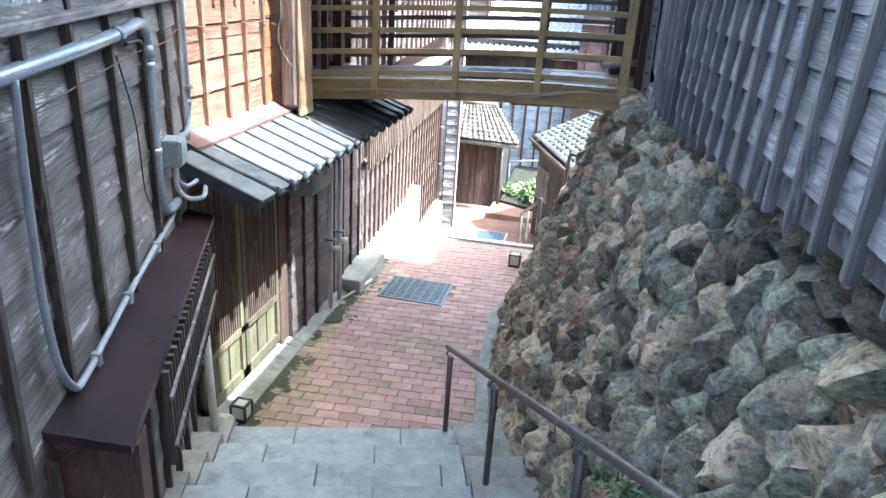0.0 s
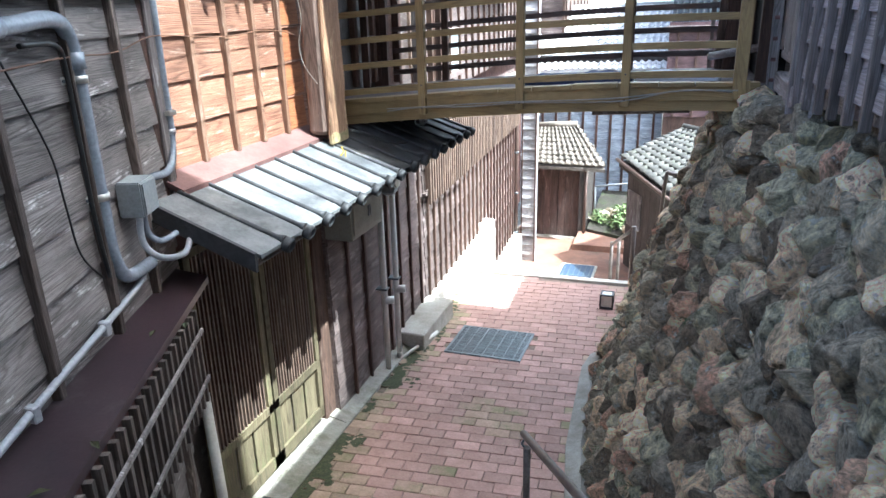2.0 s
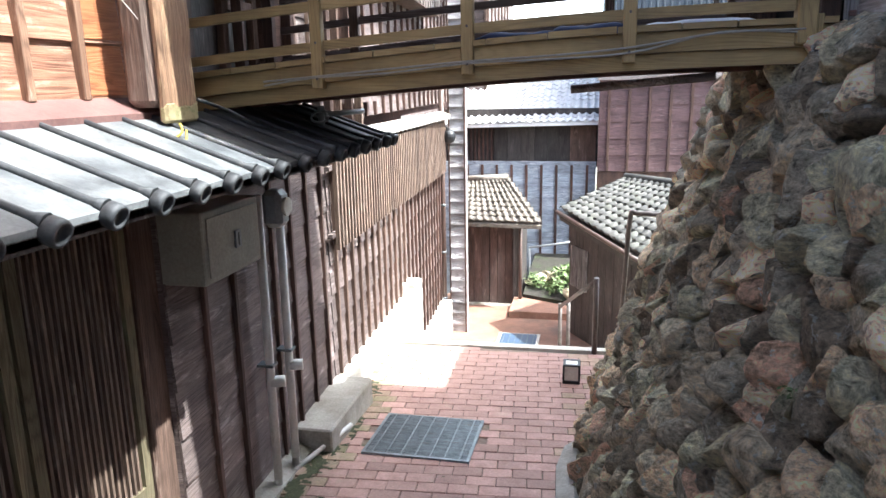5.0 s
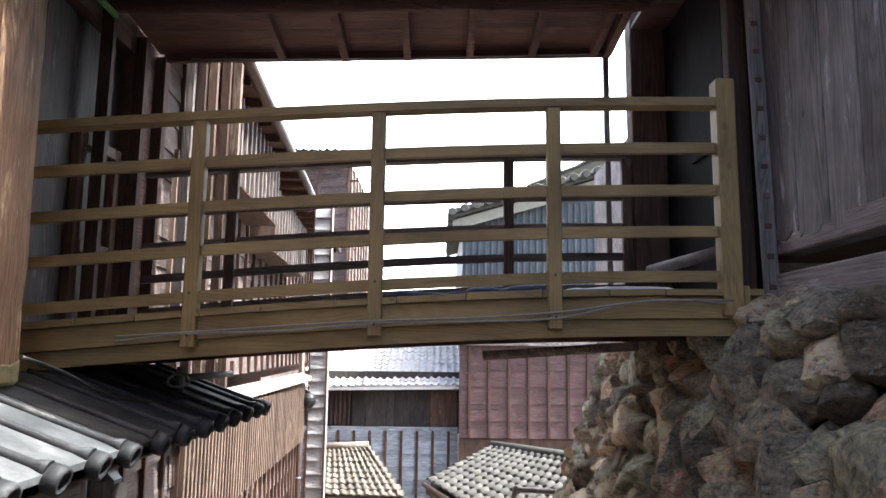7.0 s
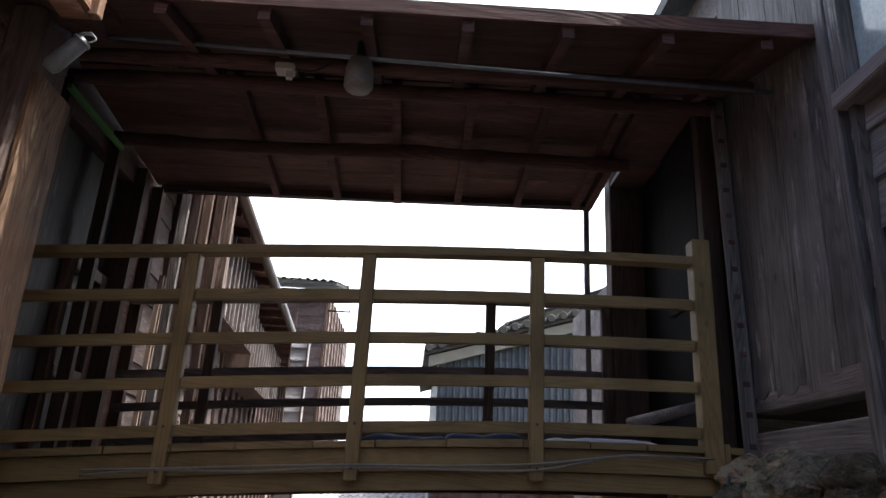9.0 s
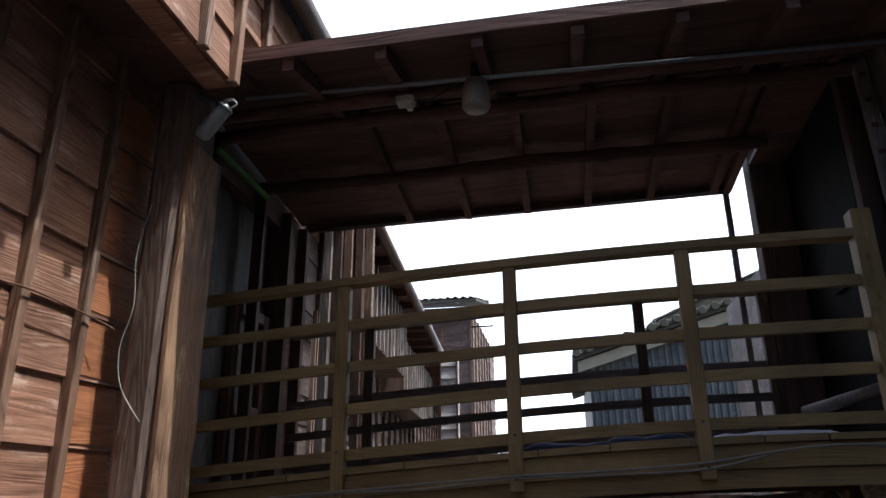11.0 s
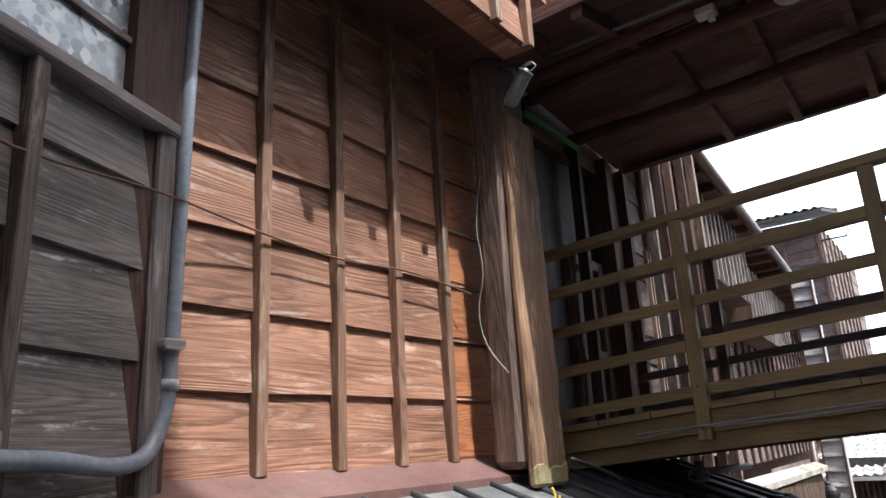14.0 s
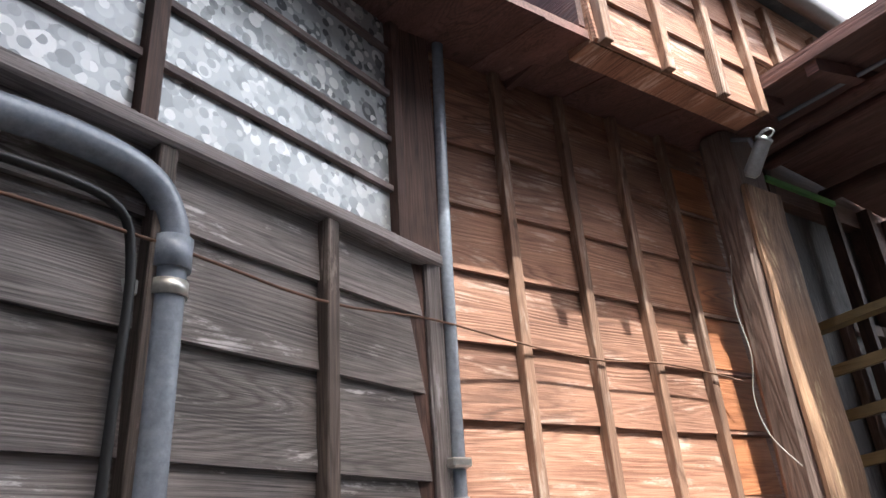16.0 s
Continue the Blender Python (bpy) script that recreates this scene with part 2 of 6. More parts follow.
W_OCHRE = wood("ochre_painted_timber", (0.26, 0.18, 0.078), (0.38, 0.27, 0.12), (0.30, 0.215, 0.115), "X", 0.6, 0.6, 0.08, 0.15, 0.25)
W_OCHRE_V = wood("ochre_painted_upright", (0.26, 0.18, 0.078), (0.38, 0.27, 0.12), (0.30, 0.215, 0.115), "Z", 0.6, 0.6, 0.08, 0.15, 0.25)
W_POST = wood("bare_log", (0.14, 0.075, 0.045), (0.36, 0.22, 0.13), (0.60, 0.47, 0.28), "Z", 0.6, grain=0.45)
W_POST_OLD = wood("weathered_log", (0.076, 0.051, 0.041), (0.196, 0.136, 0.109), (0.238, 0.187, 0.157), "Z", 0.58, grain=0.5)
W_SLAT = wood("tan_slats", (0.085, 0.055, 0.042), (0.215, 0.15, 0.112), (0.30, 0.24, 0.2), "Z", 0.58)
W_MOSSY = wood("damp_panel_wood", (0.09, 0.075, 0.045), (0.25, 0.21, 0.125), (0.15, 0.15, 0.075), "Z", 0.55)
W_BLUE = wood("blue_grey_boards", (0.16, 0.19, 0.235), (0.42, 0.48, 0.56), (0.56, 0.61, 0.67), "X", 0.58)
W_MAROON = wood("maroon_boards", (0.075, 0.041, 0.045), (0.180, 0.109, 0.112), (0.210, 0.150, 0.150), "X", 0.58)
W_PALE = wood("pale_siding", (0.30, 0.30, 0.315), (0.50, 0.495, 0.51), (0.34, 0.33, 0.34), "X", 0.6)
W_BLACK_V = wood("blackened_upright_boards", (0.022, 0.019, 0.018), (0.075, 0.064, 0.058), (0.13, 0.115, 0.105), "Z", 0.6)
W_SHED = wood("old_shed_boards", (0.045, 0.03, 0.026), (0.13, 0.088, 0.075), (0.2, 0.15, 0.13), "Z", 0.58)
M_ROCK = rock_material()
M_ROCK_JOINED = rock_material(True)
M_EARTH = mottled("dark_earth", (0.014, 0.012, 0.01), (0.04, 0.034, 0.026), (0.028, 0.038, 0.014), 12.0, 0.55, 0.95, 0.8, 0.02)
M_BRICK = mottled("red_paver", (0.31, 0.18, 0.148), (0.44, 0.275, 0.23), (0.35, 0.26, 0.19), 7.0, 0.66, 0.75, 0.35, 0.003, 0.2)
M_BRICK_MOSS = mottled("mossy_paver", (0.28, 0.195, 0.135), (0.42, 0.29, 0.22), (0.22, 0.195, 0.105), 7.0, 0.55, 0.85, 0.45, 0.004, 0.2)
M_JOINT = mottled("paver_joint", (0.12, 0.085, 0.065), (0.22, 0.16, 0.125), (0.09, 0.09, 0.05), 20.0, 0.58, 0.95, 0.4, 0.004)
M_GRANITE = mottled("granite_slab", (0.27, 0.28, 0.27), (0.45, 0.455, 0.44), (0.22, 0.235, 0.20), 7.0, 0.62, 0.8, 0.35, 0.004, 0.08, 0.0, 120.0)
M_CONC = mottled("old_concrete", (0.22, 0.20, 0.17), (0.38, 0.36, 0.32), (0.13, 0.13, 0.08), 5.0, 0.58, 0.9, 0.5, 0.006)
M_PLASTER = mottled("white_base_plaster", (0.464, 0.432, 0.368), (0.592, 0.568, 0.512), (0.320, 0.288, 0.224), 4.0, 0.62, 0.85, 0.3, 0.004)
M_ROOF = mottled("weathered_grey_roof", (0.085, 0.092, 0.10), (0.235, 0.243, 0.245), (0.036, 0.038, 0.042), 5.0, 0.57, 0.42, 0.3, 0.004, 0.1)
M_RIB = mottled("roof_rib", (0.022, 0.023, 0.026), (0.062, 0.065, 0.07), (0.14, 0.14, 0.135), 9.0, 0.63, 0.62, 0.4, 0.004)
M_TILE = mottled("clay_roof_tile", (0.045, 0.043, 0.039), (0.095, 0.092, 0.084), (0.07, 0.073, 0.055), 9.0, 0.56, 0.75, 0.5, 0.006, 0.28)
M_TILE_TAN = mottled("tan_roof_tile", (0.119, 0.101, 0.081), (0.217, 0.189, 0.161), (0.070, 0.063, 0.052), 9.0, 0.6, 0.75, 0.5, 0.006, 0.28)
# tile colour raised to near white to carry the sun's glare
M_TILE_PALE = mottled("glare_white_roof_tile", (0.62, 0.62, 0.62), (0.76, 0.76, 0.76), (0.58, 0.58, 0.57), 3.0, 0.62, 0.55, 0.3, 0.004, 0.15)
M_MAROON_METAL = mottled("maroon_sheet_metal", (0.026, 0.017, 0.021), (0.045, 0.028, 0.032), (0.09, 0.074, 0.076), 5.0, 0.66, 0.33, 0.15, 0.003)
M_ROSE_METAL = mottled("faded_rose_sheet_metal", (0.115, 0.059, 0.054), (0.180, 0.104, 0.094), (0.158, 0.115, 0.104), 5.0, 0.6, 0.55, 0.2, 0.003)
M_STEEL = mottled("galvanised_grating", (0.12, 0.14, 0.15), (0.24, 0.27, 0.29), (0.16, 0.13, 0.1), 12.0, 0.64, 0.45, 0.2, 0.002, 0.1, 0.6)
M_RAIL = mottled("brown_painted_rail", (0.07, 0.055, 0.05), (0.13, 0.11, 0.10), (0.22, 0.19, 0.17), 12.0, 0.62, 0.38, 0.15, 0.002, 0.1, 0.3)
M_PIPE = plain("grey_conduit", (0.25, 0.28, 0.325), 0.24)
M_GALV = plain("bright_galvanised_steel", (0.52, 0.51, 0.47), 0.35, 0.7)
M_PIPE_PALE = plain("pale_grey_conduit", (0.36, 0.37, 0.39), 0.35)
M_SERVICE = plain("pale_service_pipe", (0.66, 0.64, 0.60), 0.45)
M_PIPE_BROWN = plain("brown_downpipe", (0.085, 0.055, 0.045), 0.4)
M_BOX = plain("grey_box_plastic", (0.26, 0.28, 0.29), 0.4)
M_BEIGE = plain("beige_enamel", (0.33, 0.32, 0.27), 0.45)
M_CREAM = plain("cream_plastic", (0.62, 0.60, 0.54), 0.4)
M_BLACK = plain("black_plastic", (0.018, 0.018, 0.02), 0.45)
M_CABLE = plain("black_cable", (0.012, 0.012, 0.012), 0.5)
M_WIRE = plain("rusty_wire", (0.14, 0.07, 0.04), 0.6)
M_GREYWIRE = plain("grey_wire", (0.32, 0.30, 0.27), 0.5)
M_YELLOW = plain("yellow_wire", (0.42, 0.30, 0.04), 0.5)
M_GREEN = plain("green_trim", (0.12, 0.3, 0.08), 0.5)
M_OPAL = plain("opal_lamp_cover", (0.3, 0.28, 0.26), 0.35)
M_CORR = mottled("slate_blue_corrugated_steel", (0.05, 0.062, 0.078), (0.098, 0.116, 0.135), (0.18, 0.195, 0.205), 3.0, 0.66, 0.55, 0.2, 0.003, 0.08)
# grey darkened and sheen cut so the colour carries the bridge's shade
M_GREYWALL = mottled("shade_toned_grey_panel", (0.012, 0.012, 0.012), (0.024, 0.024, 0.024), (0.01, 0.009, 0.008), 3.0, 0.62, 0.8, 0.1, 0.003)
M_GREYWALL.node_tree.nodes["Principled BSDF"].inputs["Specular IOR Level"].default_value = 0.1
M_LEAF = mottled("green_leaf", (0.07, 0.12, 0.035), (0.17, 0.23, 0.085), (0.25, 0.27, 0.13), 14.0, 0.6, 0.6, 0.2, 0.003, 0.3)
M_CLOTH_WHITE = plain("white_cloth", (0.62, 0.66, 0.76), 0.9)
M_CLOTH_NAVY = plain("navy_cloth", (0.02, 0.03, 0.09), 0.9)
M_GLASS_SPOT = frosted_glass()
M_GLASS = plain("window_glass", (0.45, 0.52, 0.53), 0.12)
# pale blue of the hills is distance haze put into the colour
M_HILL = mottled("haze_painted_hill", (0.42, 0.52, 0.62), (0.48, 0.58, 0.68), (0.40, 0.50, 0.60), 0.02, 0.6, 1.0, 0.0, 0.01, 0.0, 0.0, 0.1)
M_GROUND = mottled("valley_ground", (0.10, 0.10, 0.08), (0.2, 0.19, 0.15), (0.09, 0.12, 0.05), 0.4, 0.55, 0.95, 0.3, 0.02)
M_SOLAR = plain("dark_blue_grate_panel", (0.05, 0.08, 0.13), 0.3)
M_HAZE = glow("white_haze", (0.93, 0.96, 1.0), 1.05)
M_MOSS = mottled("dark_moss", (0.03, 0.035, 0.015), (0.075, 0.08, 0.035), (0.05, 0.04, 0.025), 30.0, 0.6, 0.95, 0.6, 0.006)
M_TERRA = mottled("terracotta_lump", (0.34, 0.19, 0.14), (0.48, 0.30, 0.23), (0.3, 0.24, 0.18), 12.0, 0.6, 0.85, 0.4, 0.004)
M_FOOT = mottled("yellow_moss_on_wood", (0.25, 0.19, 0.10), (0.42, 0.35, 0.20), (0.17, 0.18, 0.07), 14.0, 0.56, 0.9, 0.6, 0.006)
M_LANDING = mottled("terracotta_paving", (0.17, 0.09, 0.062), (0.27, 0.15, 0.105), (0.13, 0.09, 0.07), 3.0, 0.58, 0.8, 0.3, 0.004)

# ---- building helpers ----


def box(bm, x0, x1, y0, y1, z0, z1, m=None):
    vs = [bm.verts.new((x, y, z)) for z in (z0, z1) for y in (y0, y1) for x in (x0, x1)]
    if m is not None:
        for v in vs:
            v.co = m @ v.co
    for f in ((0, 2, 3, 1), (4, 5, 7, 6), (0, 1, 5, 4), (2, 6, 7, 3), (0, 4, 6, 2), (1, 3, 7, 5)):
        bm.faces.new([vs[i] for i in f])
    return vs


def boxes(*spans, bevel=0.0):
    bm = bmesh.new()
    for s in spans:
        box(bm, *s)
    if bevel:
        bmesh.ops.bevel(bm, geom=bm.edges[:], offset=bevel, segments=1, affect="EDGES")
    return bm


def prism(points, y0, y1):
    """A solid from an outline in x and z, between two values of y."""
    bm = bmesh.new()
    a = [bm.verts.new((x, y0, z)) for x, z in points]
    b = [bm.verts.new((x, y1, z)) for x, z in points]
    n = len(points)
    bm.faces.new(a)
    bm.faces.new(b[::-1])
    for i in range(n):
        bm.faces.new((a[i], b[i], b[(i + 1) % n], a[(i + 1) % n]))
    bmesh.ops.recalc_face_normals(bm, faces=bm.faces[:])
    return bm


def slab(corners, thick):
    """A sloping plate: its upper corners, in order, and a thickness downwards."""
    bm = bmesh.new()
    a = [bm.verts.new(c) for c in corners]
    b = [bm.verts.new((c[0], c[1], c[2] - thick)) for c in corners]
    n = len(a)
    bm.faces.new(a)
    bm.faces.new(b[::-1])
    for i in range(n):
        bm.faces.new((a[i], b[i], b[(i + 1) % n], a[(i + 1) % n]))
    bmesh.ops.recalc_face_normals(bm, faces=bm.faces[:])
    return bm


def smooth_path(points, steps=5):
    """A rounded line through a few points."""
    p = [Vector(q) for q in points]
    if len(p) < 3:
        return p
    out = []
    for i in range(len(p) - 1):
        a, b = p[max(i - 1, 0)], p[i]
        c, d = p[i + 1], p[min(i + 2, len(p) - 1)]
        for k in range(steps):
            t = k / steps
            out.append(0.5 * (2 * b + (c - a) * t + (2 * a - 5 * b + 4 * c - d) * t * t + (3 * b - a - 3 * c + d) * t ** 3))
    return out + [p[-1]]


def tube(points, r, sides=10, bm=None, cap=True):
    bm = bm or bmesh.new()
    rings, up = [], Vector((0.13, 0.2, 0.97))
    n = len(points)
    for i, q in enumerate(points):
        d = (Vector(points[min(i + 1, n - 1)]) - Vector(points[max(i - 1, 0)])).normalized()
        s = d.cross(up)
        if s.length < 0.05:
            s = d.cross(Vector((1, 0.1, 0)))
        s.normalize()
        w = s.cross(d)
        up = w
        rr = r[i] if isinstance(r, (list, tuple)) else r
        rings.append([bm.verts.new(Vector(q) + rr * (math.cos(a) * s + math.sin(a) * w)) for a in (2 * math.pi * k / sides for k in range(sides))])
    for a, b in zip(rings, rings[1:]):
        for k in range(sides):
            f = bm.faces.new((a[k], a[(k + 1) % sides], b[(k + 1) % sides], b[k]))
            f.smooth = True
    if cap:
        bm.faces.new(rings[0][::-1])
        bm.faces.new(rings[-1])
    return bm


def mesh_of(name, bm, mat):
    me = bpy.data.meshes.new(name)
    bm.to_mesh(me)
    bm.free()
    me.materials.append(mat)
    return me


def part(name, bm, mat, parent=None, label=""):
    ob = new(name, mesh_of(name, bm, mat))
    ob.parent = parent
    if label:
        ob["label"] = label
    return ob


def thing(name, label, category, group="", kind=""):
    return tagged(new(name), label, category, group, kind)


def solid(name, bm, mat, label, category, group="", kind=""):
    return tagged(new(name, mesh_of(name, bm, mat)), label, category, group, kind)


def structure(name, bm, mat, label, category="wall"):
    return solid(name, bm, mat, label, category, "", "structure")


def piece(name, me, parent, m):
    ob = new(name, me)
    ob.parent = parent
    ob.matrix_basis = m
    return ob


def along(p0, p1):
    """Local x runs from p0 to p1, local -y faces the right-hand side, z is up."""
    d = Vector((p1[0] - p0[0], p1[1] - p0[1], 0))
    return Matrix.Translation((p0[0], p0[1], 0)) @ Matrix.Rotation(math.atan2(d.y, d.x), 4, "Z"), d.length


def plank_mesh(name, length, pitch, mat, lap=0.022, seed=0):
    """One lapped weatherboard, bottom edge at z = 0, its butt standing proud, with a slightly uneven lower edge."""
    rng = random.Random(seed)
    bm = bmesh.new()
    n = max(2, int(length / 0.28))
    rows = []
    for i in range(n + 1):
        x = length * i / n
        w = rng.uniform(-0.003, 0.003)
        o = rng.uniform(-0.002, 0.002)
        rows.append([bm.verts.new(c) for c in ((x, -0.004, w), (x, -lap + o, w), (x, -lap + o + 0.001, w + 0.012), (x, -0.007, pitch + 0.012), (x, 0.0, pitch + 0.012))])
    for a, b in zip(rows, rows[1:]):
        for k in range(4):
            bm.faces.new((a[k], b[k], b[k + 1], a[k + 1]))
    bm.faces.new(rows[0])
    bm.faces.new(rows[-1][::-1])
    bmesh.ops.recalc_face_normals(bm, faces=bm.faces[:])
    return mesh_of(name, bm, mat)


def clap_wall(name, p0, p1, z0, z1, pitch, battens, mat, bat_mat, label, thick=0.1, bw=0.032, bd=0.03, seed=1, bat_z=None, lap=0.022):
    """A timber wall of lapped boards with upright battens over them."""
    m, length = along(p0, p1)
    bm = bmesh.new()
    box(bm, 0, length, 0.002, thick, z0, z1, m)
    wall = structure(name, bm, mat, label)
    meshes = [plank_mesh("plank", length, pitch, mat, lap, seed + k) for k in range(3)]
    n = int((z1 - z0) / pitch + 0.65)
    for i in range(n):
        piece("plank", meshes[i % 3], wall, m @ pose(0, 0, z0 + i * pitch))
    lo, hi = bat_z or (z0, z1)
    bb = boxes((-bw / 2, bw / 2, -0.02 - bd, -0.012, 0, hi - lo), bevel=0.003)
    bme = mesh_of("batten", bb, bat_mat)
    for u in battens:
        piece("batten", bme, wall, m @ pose(u, 0, lo))
    return wall


def spread(a, b, step):
    n = max(1, round((b - a) / step))
    return [a + (b - a) * (i + 0.5) / n for i in range(n)]


def lattice(parent, m, u0, u1, z0, z1, step, w, d, mat, name="slat", y=0.0):
    me = mesh_of(name, boxes((-w / 2, w / 2, y - d, y, 0, z1 - z0)), mat)
    for u in spread(u0, u1, step):
        piece(name, me, parent, m @ pose(u, 0, z0))


def placed_box(name, spans, mat, m, parent=None, bevel=0.0):
    """A box in a frame of its own, so that the grain follows its length."""
    ob = part(name, boxes(spans, bevel=bevel), mat, parent)
    ob.matrix_basis = m
    return ob


def path_floor(y):
    return -0.05 - 0.055 * (y - 4.2)


# ---- ground and stairs ----
STAIR = Matrix.Translation((-1.45, 4.14, 0)) @ Matrix.Rotation(radians(16.5), 4, "Z")
TREAD, RISE, FIRST = 0.38, 0.146, 0.04


def build_stairs():
    base_bm = bmesh.new()
    for k in range(15):
        box(base_bm, -0.86, 1.0, -(k + 1) * TREAD - (2.6 if k == 14 else 0), -k * TREAD - 0.02, -0.6, FIRST + k * RISE - 0.05, STAIR)
    stairs = structure("stairs", base_bm, M_CONC, "worn pale granite outdoor stairs leading down", "stairs")
    rng = random.Random(5)
    for k in range(15):
        depth = TREAD + (2.6 if k == 14 else 0.02)
        u = -0.86 - rng.uniform(0, 0.5)
        right = 0.74 + rng.uniform(0, 0.04)
        while u < right:
            w = rng.uniform(0.66, 0.8)
            a, b = max(u, -0.86), min(u + w, right)
            if b - a > 0.06:
                bm = boxes((0.003, b - a - 0.003, -depth, 0, -0.085, 0), bevel=0.006)
                piece("stone_slab", mesh_of("stone_slab", bm, M_GRANITE), stairs, STAIR @ pose(a, -k * TREAD, FIRST + k * RISE + rng.uniform(-0.003, 0.003), 0, 0, 0))
            u += w
    # rough concrete gutters on both sides
    for a, b, lift in ((-1.15, -0.86, 0.03), (0.76, 1.15, 0.0)):
        bm = bmesh.new()
        for k in range(15):
            box(bm, a, b, -(k + 1) * TREAD - (2.6 if k == 14 else 0), -k * TREAD + 0.1, -0.6, FIRST + k * RISE - 0.02 + lift, STAIR)
        structure("stair_edge", bm, M_CONC, "rough concrete edge beside the stairs", "kerb")


build_stairs()

ground_bm = bmesh.new()
for a, b in ((-1500, 1500),):
    vs = [ground_bm.verts.new(c) for c in ((a, -60, -2.2), (b, -60, -2.2), (b, 3000, -2.2), (a, 3000, -2.2))]
    ground_bm.faces.new(vs)
structure("ground", ground_bm, M_GROUND, "valley ground reaching the horizon", "ground")

# sloping brick path
path_bm = slab([(-2.75, 4.0, path_floor(4.0) - 0.012), (0.3, 4.0, path_floor(4.0) - 0.012), (0.3, 9.2, path_floor(9.2) - 0.012), (-2.75, 9.2, path_floor(9.2) - 0.012)], 0.5)
path = structure("pavement", path_bm, M_JOINT, "red brick paved path sloping between the houses", "path")
nose_bm = slab([(-2.6, 9.19, path_floor(9.2) + 0.006), (-0.35, 9.27, path_floor(9.2) + 0.006), (-0.35, 9.36, path_floor(9.2) + 0.006), (-2.6, 9.30, path_floor(9.2) + 0.006)], 0.06)
structure("step_nosing", nose_bm, M_PLASTER, "pale concrete nosing at the head of the lower steps", "step")
for k in range(7):
    y = 9.3 + k * 0.25
    structure("lower_step", slab([(-2.8, y, -0.48 - k * 0.13), (0.0, y, -0.48 - k * 0.13), (0.0, y + 0.3, -0.48 - k * 0.13), (-2.8, y + 0.3, -0.48 - k * 0.13)], 0.4), M_CONC, "concrete step going down", "step")
landing = structure("landing", slab([(-3.2, 11.0, -1.38), (0.6, 11.0, -1.38), (0.6, 15.0, -1.55), (-3.2, 15.0, -1.55)], 0.3), M_LANDING, "terracotta coloured landing below the steps", "path")

# ---- left: upper houses ----


def DARK(y, off=0.0):
    """A point of the tarred wall beside the stairs; off: metres in front of it."""
    return (-2.52 + 0.363 * (3.9 - y) + off * 0.94, y + off * 0.341)


DARK_M, DARK_L = along(DARK(0.2), DARK(3.9))
dark_u = lambda y: (y - 0.2) / 3.7 * DARK_L
clap_wall("wall_tarred", DARK(0.2), DARK(3.9), 1.601, 3.0, 0.206, [dark_u(y) for y in (0.7, 1.1, 1.5, 1.89, 2.28, 2.70, 3.17, 3.57)], W_DARK, W_DARK_V, "dark tarred weatherboard wall with upright battens", bw=0.036, bd=0.03)
tagged(placed_box("window_ledge", (0, DARK_L + 0.06, -0.06, 0.02, 2.982, 3.018), W_GREY, DARK_M, None, 0.006), "grey weathered timber ledge under the glass panels", "ledge", "", "structure")

win_bm = bmesh.new()
box(win_bm, 0, DARK_L, 0.05, 0.09, 3.02, 3.85, DARK_M)
window = structure("window_1", win_bm, W_SOOT, "spotted frosted glass window panels in dark timber bars", "window")
for y0, y1 in ((1.6, 2.35), (2.37, 3.12), (3.16, 3.83)):
    u0, u1 = dark_u(y0), dark_u(y1)
    for z0, z1 in ((3.04, 3.185), (3.20, 3.345), (3.36, 3.505), (3.52, 3.665), (3.68, 3.83)):
        bm = bmesh.new()
        box(bm, u0, u1, 0.01, 0.016, z0, z1, DARK_M)
        part("pane", bm, M_GLASS_SPOT, window)
        placed_box("glazing_bar", (u0, u1, -0.006, 0.03, z1 - 0.002, z1 + 0.016), W_BROWN, DARK_M, window)
for y in (1.58, 2.36, 3.14, 3.845):
    bm = bmesh.new()
    box(bm, dark_u(y) - 0.018, dark_u(y) + 0.018, -0.02, 0.04, 3.02, 3.85, DARK_M)
    part("mullion", bm, W_SOOT_V, window)
placed_box("eave_tarred", (-0.3, DARK_L - 0.02, -0.42, 0.1, 3.87, 3.95), W_SOOT, DARK_M)
tagged(bpy.data.objects["eave_tarred"], "dark boarded underside of the eave over the window", "ceiling", "", "structure")
# corner post where the two walls meet
solid("corner_post", boxes((-2.66, -2.50, 3.86, 3.99, 1.9, 3.87), bevel=0.008), W_SOOT_V, "dark brown square timber corner post", "post")
solid("corner_strip", boxes((-2.535, -2.485, 3.915, 3.965, 1.9, 3.0), bevel=0.006), W_GREY_V, "thin weathered upright strip at the wall corner", "post")

ORANGE_Y0, ORANGE_Y1 = 3.98, 5.46
clap_wall("wall_orange", (-2.58, ORANGE_Y0), (-2.58, ORANGE_Y1), 2.155, 3.79, 0.2175, [y - ORANGE_Y0 for y in (4.285, 4.58, 4.86, 5.14)], W_ORANGE, W_ORANGE_V, "orange-brown weatherboard wall with thin battens", bw=0.036, bd=0.03)
solid("flashing", slab([(-2.58, 3.9, 2.17), (-2.40, 3.9, 2.10), (-2.40, 5.45, 2.10), (-2.58, 5.45, 2.17)], 0.03), M_ROSE_METAL, "faded rose sheet-metal flashing under the boarded wall", "flashing", "", "structure")

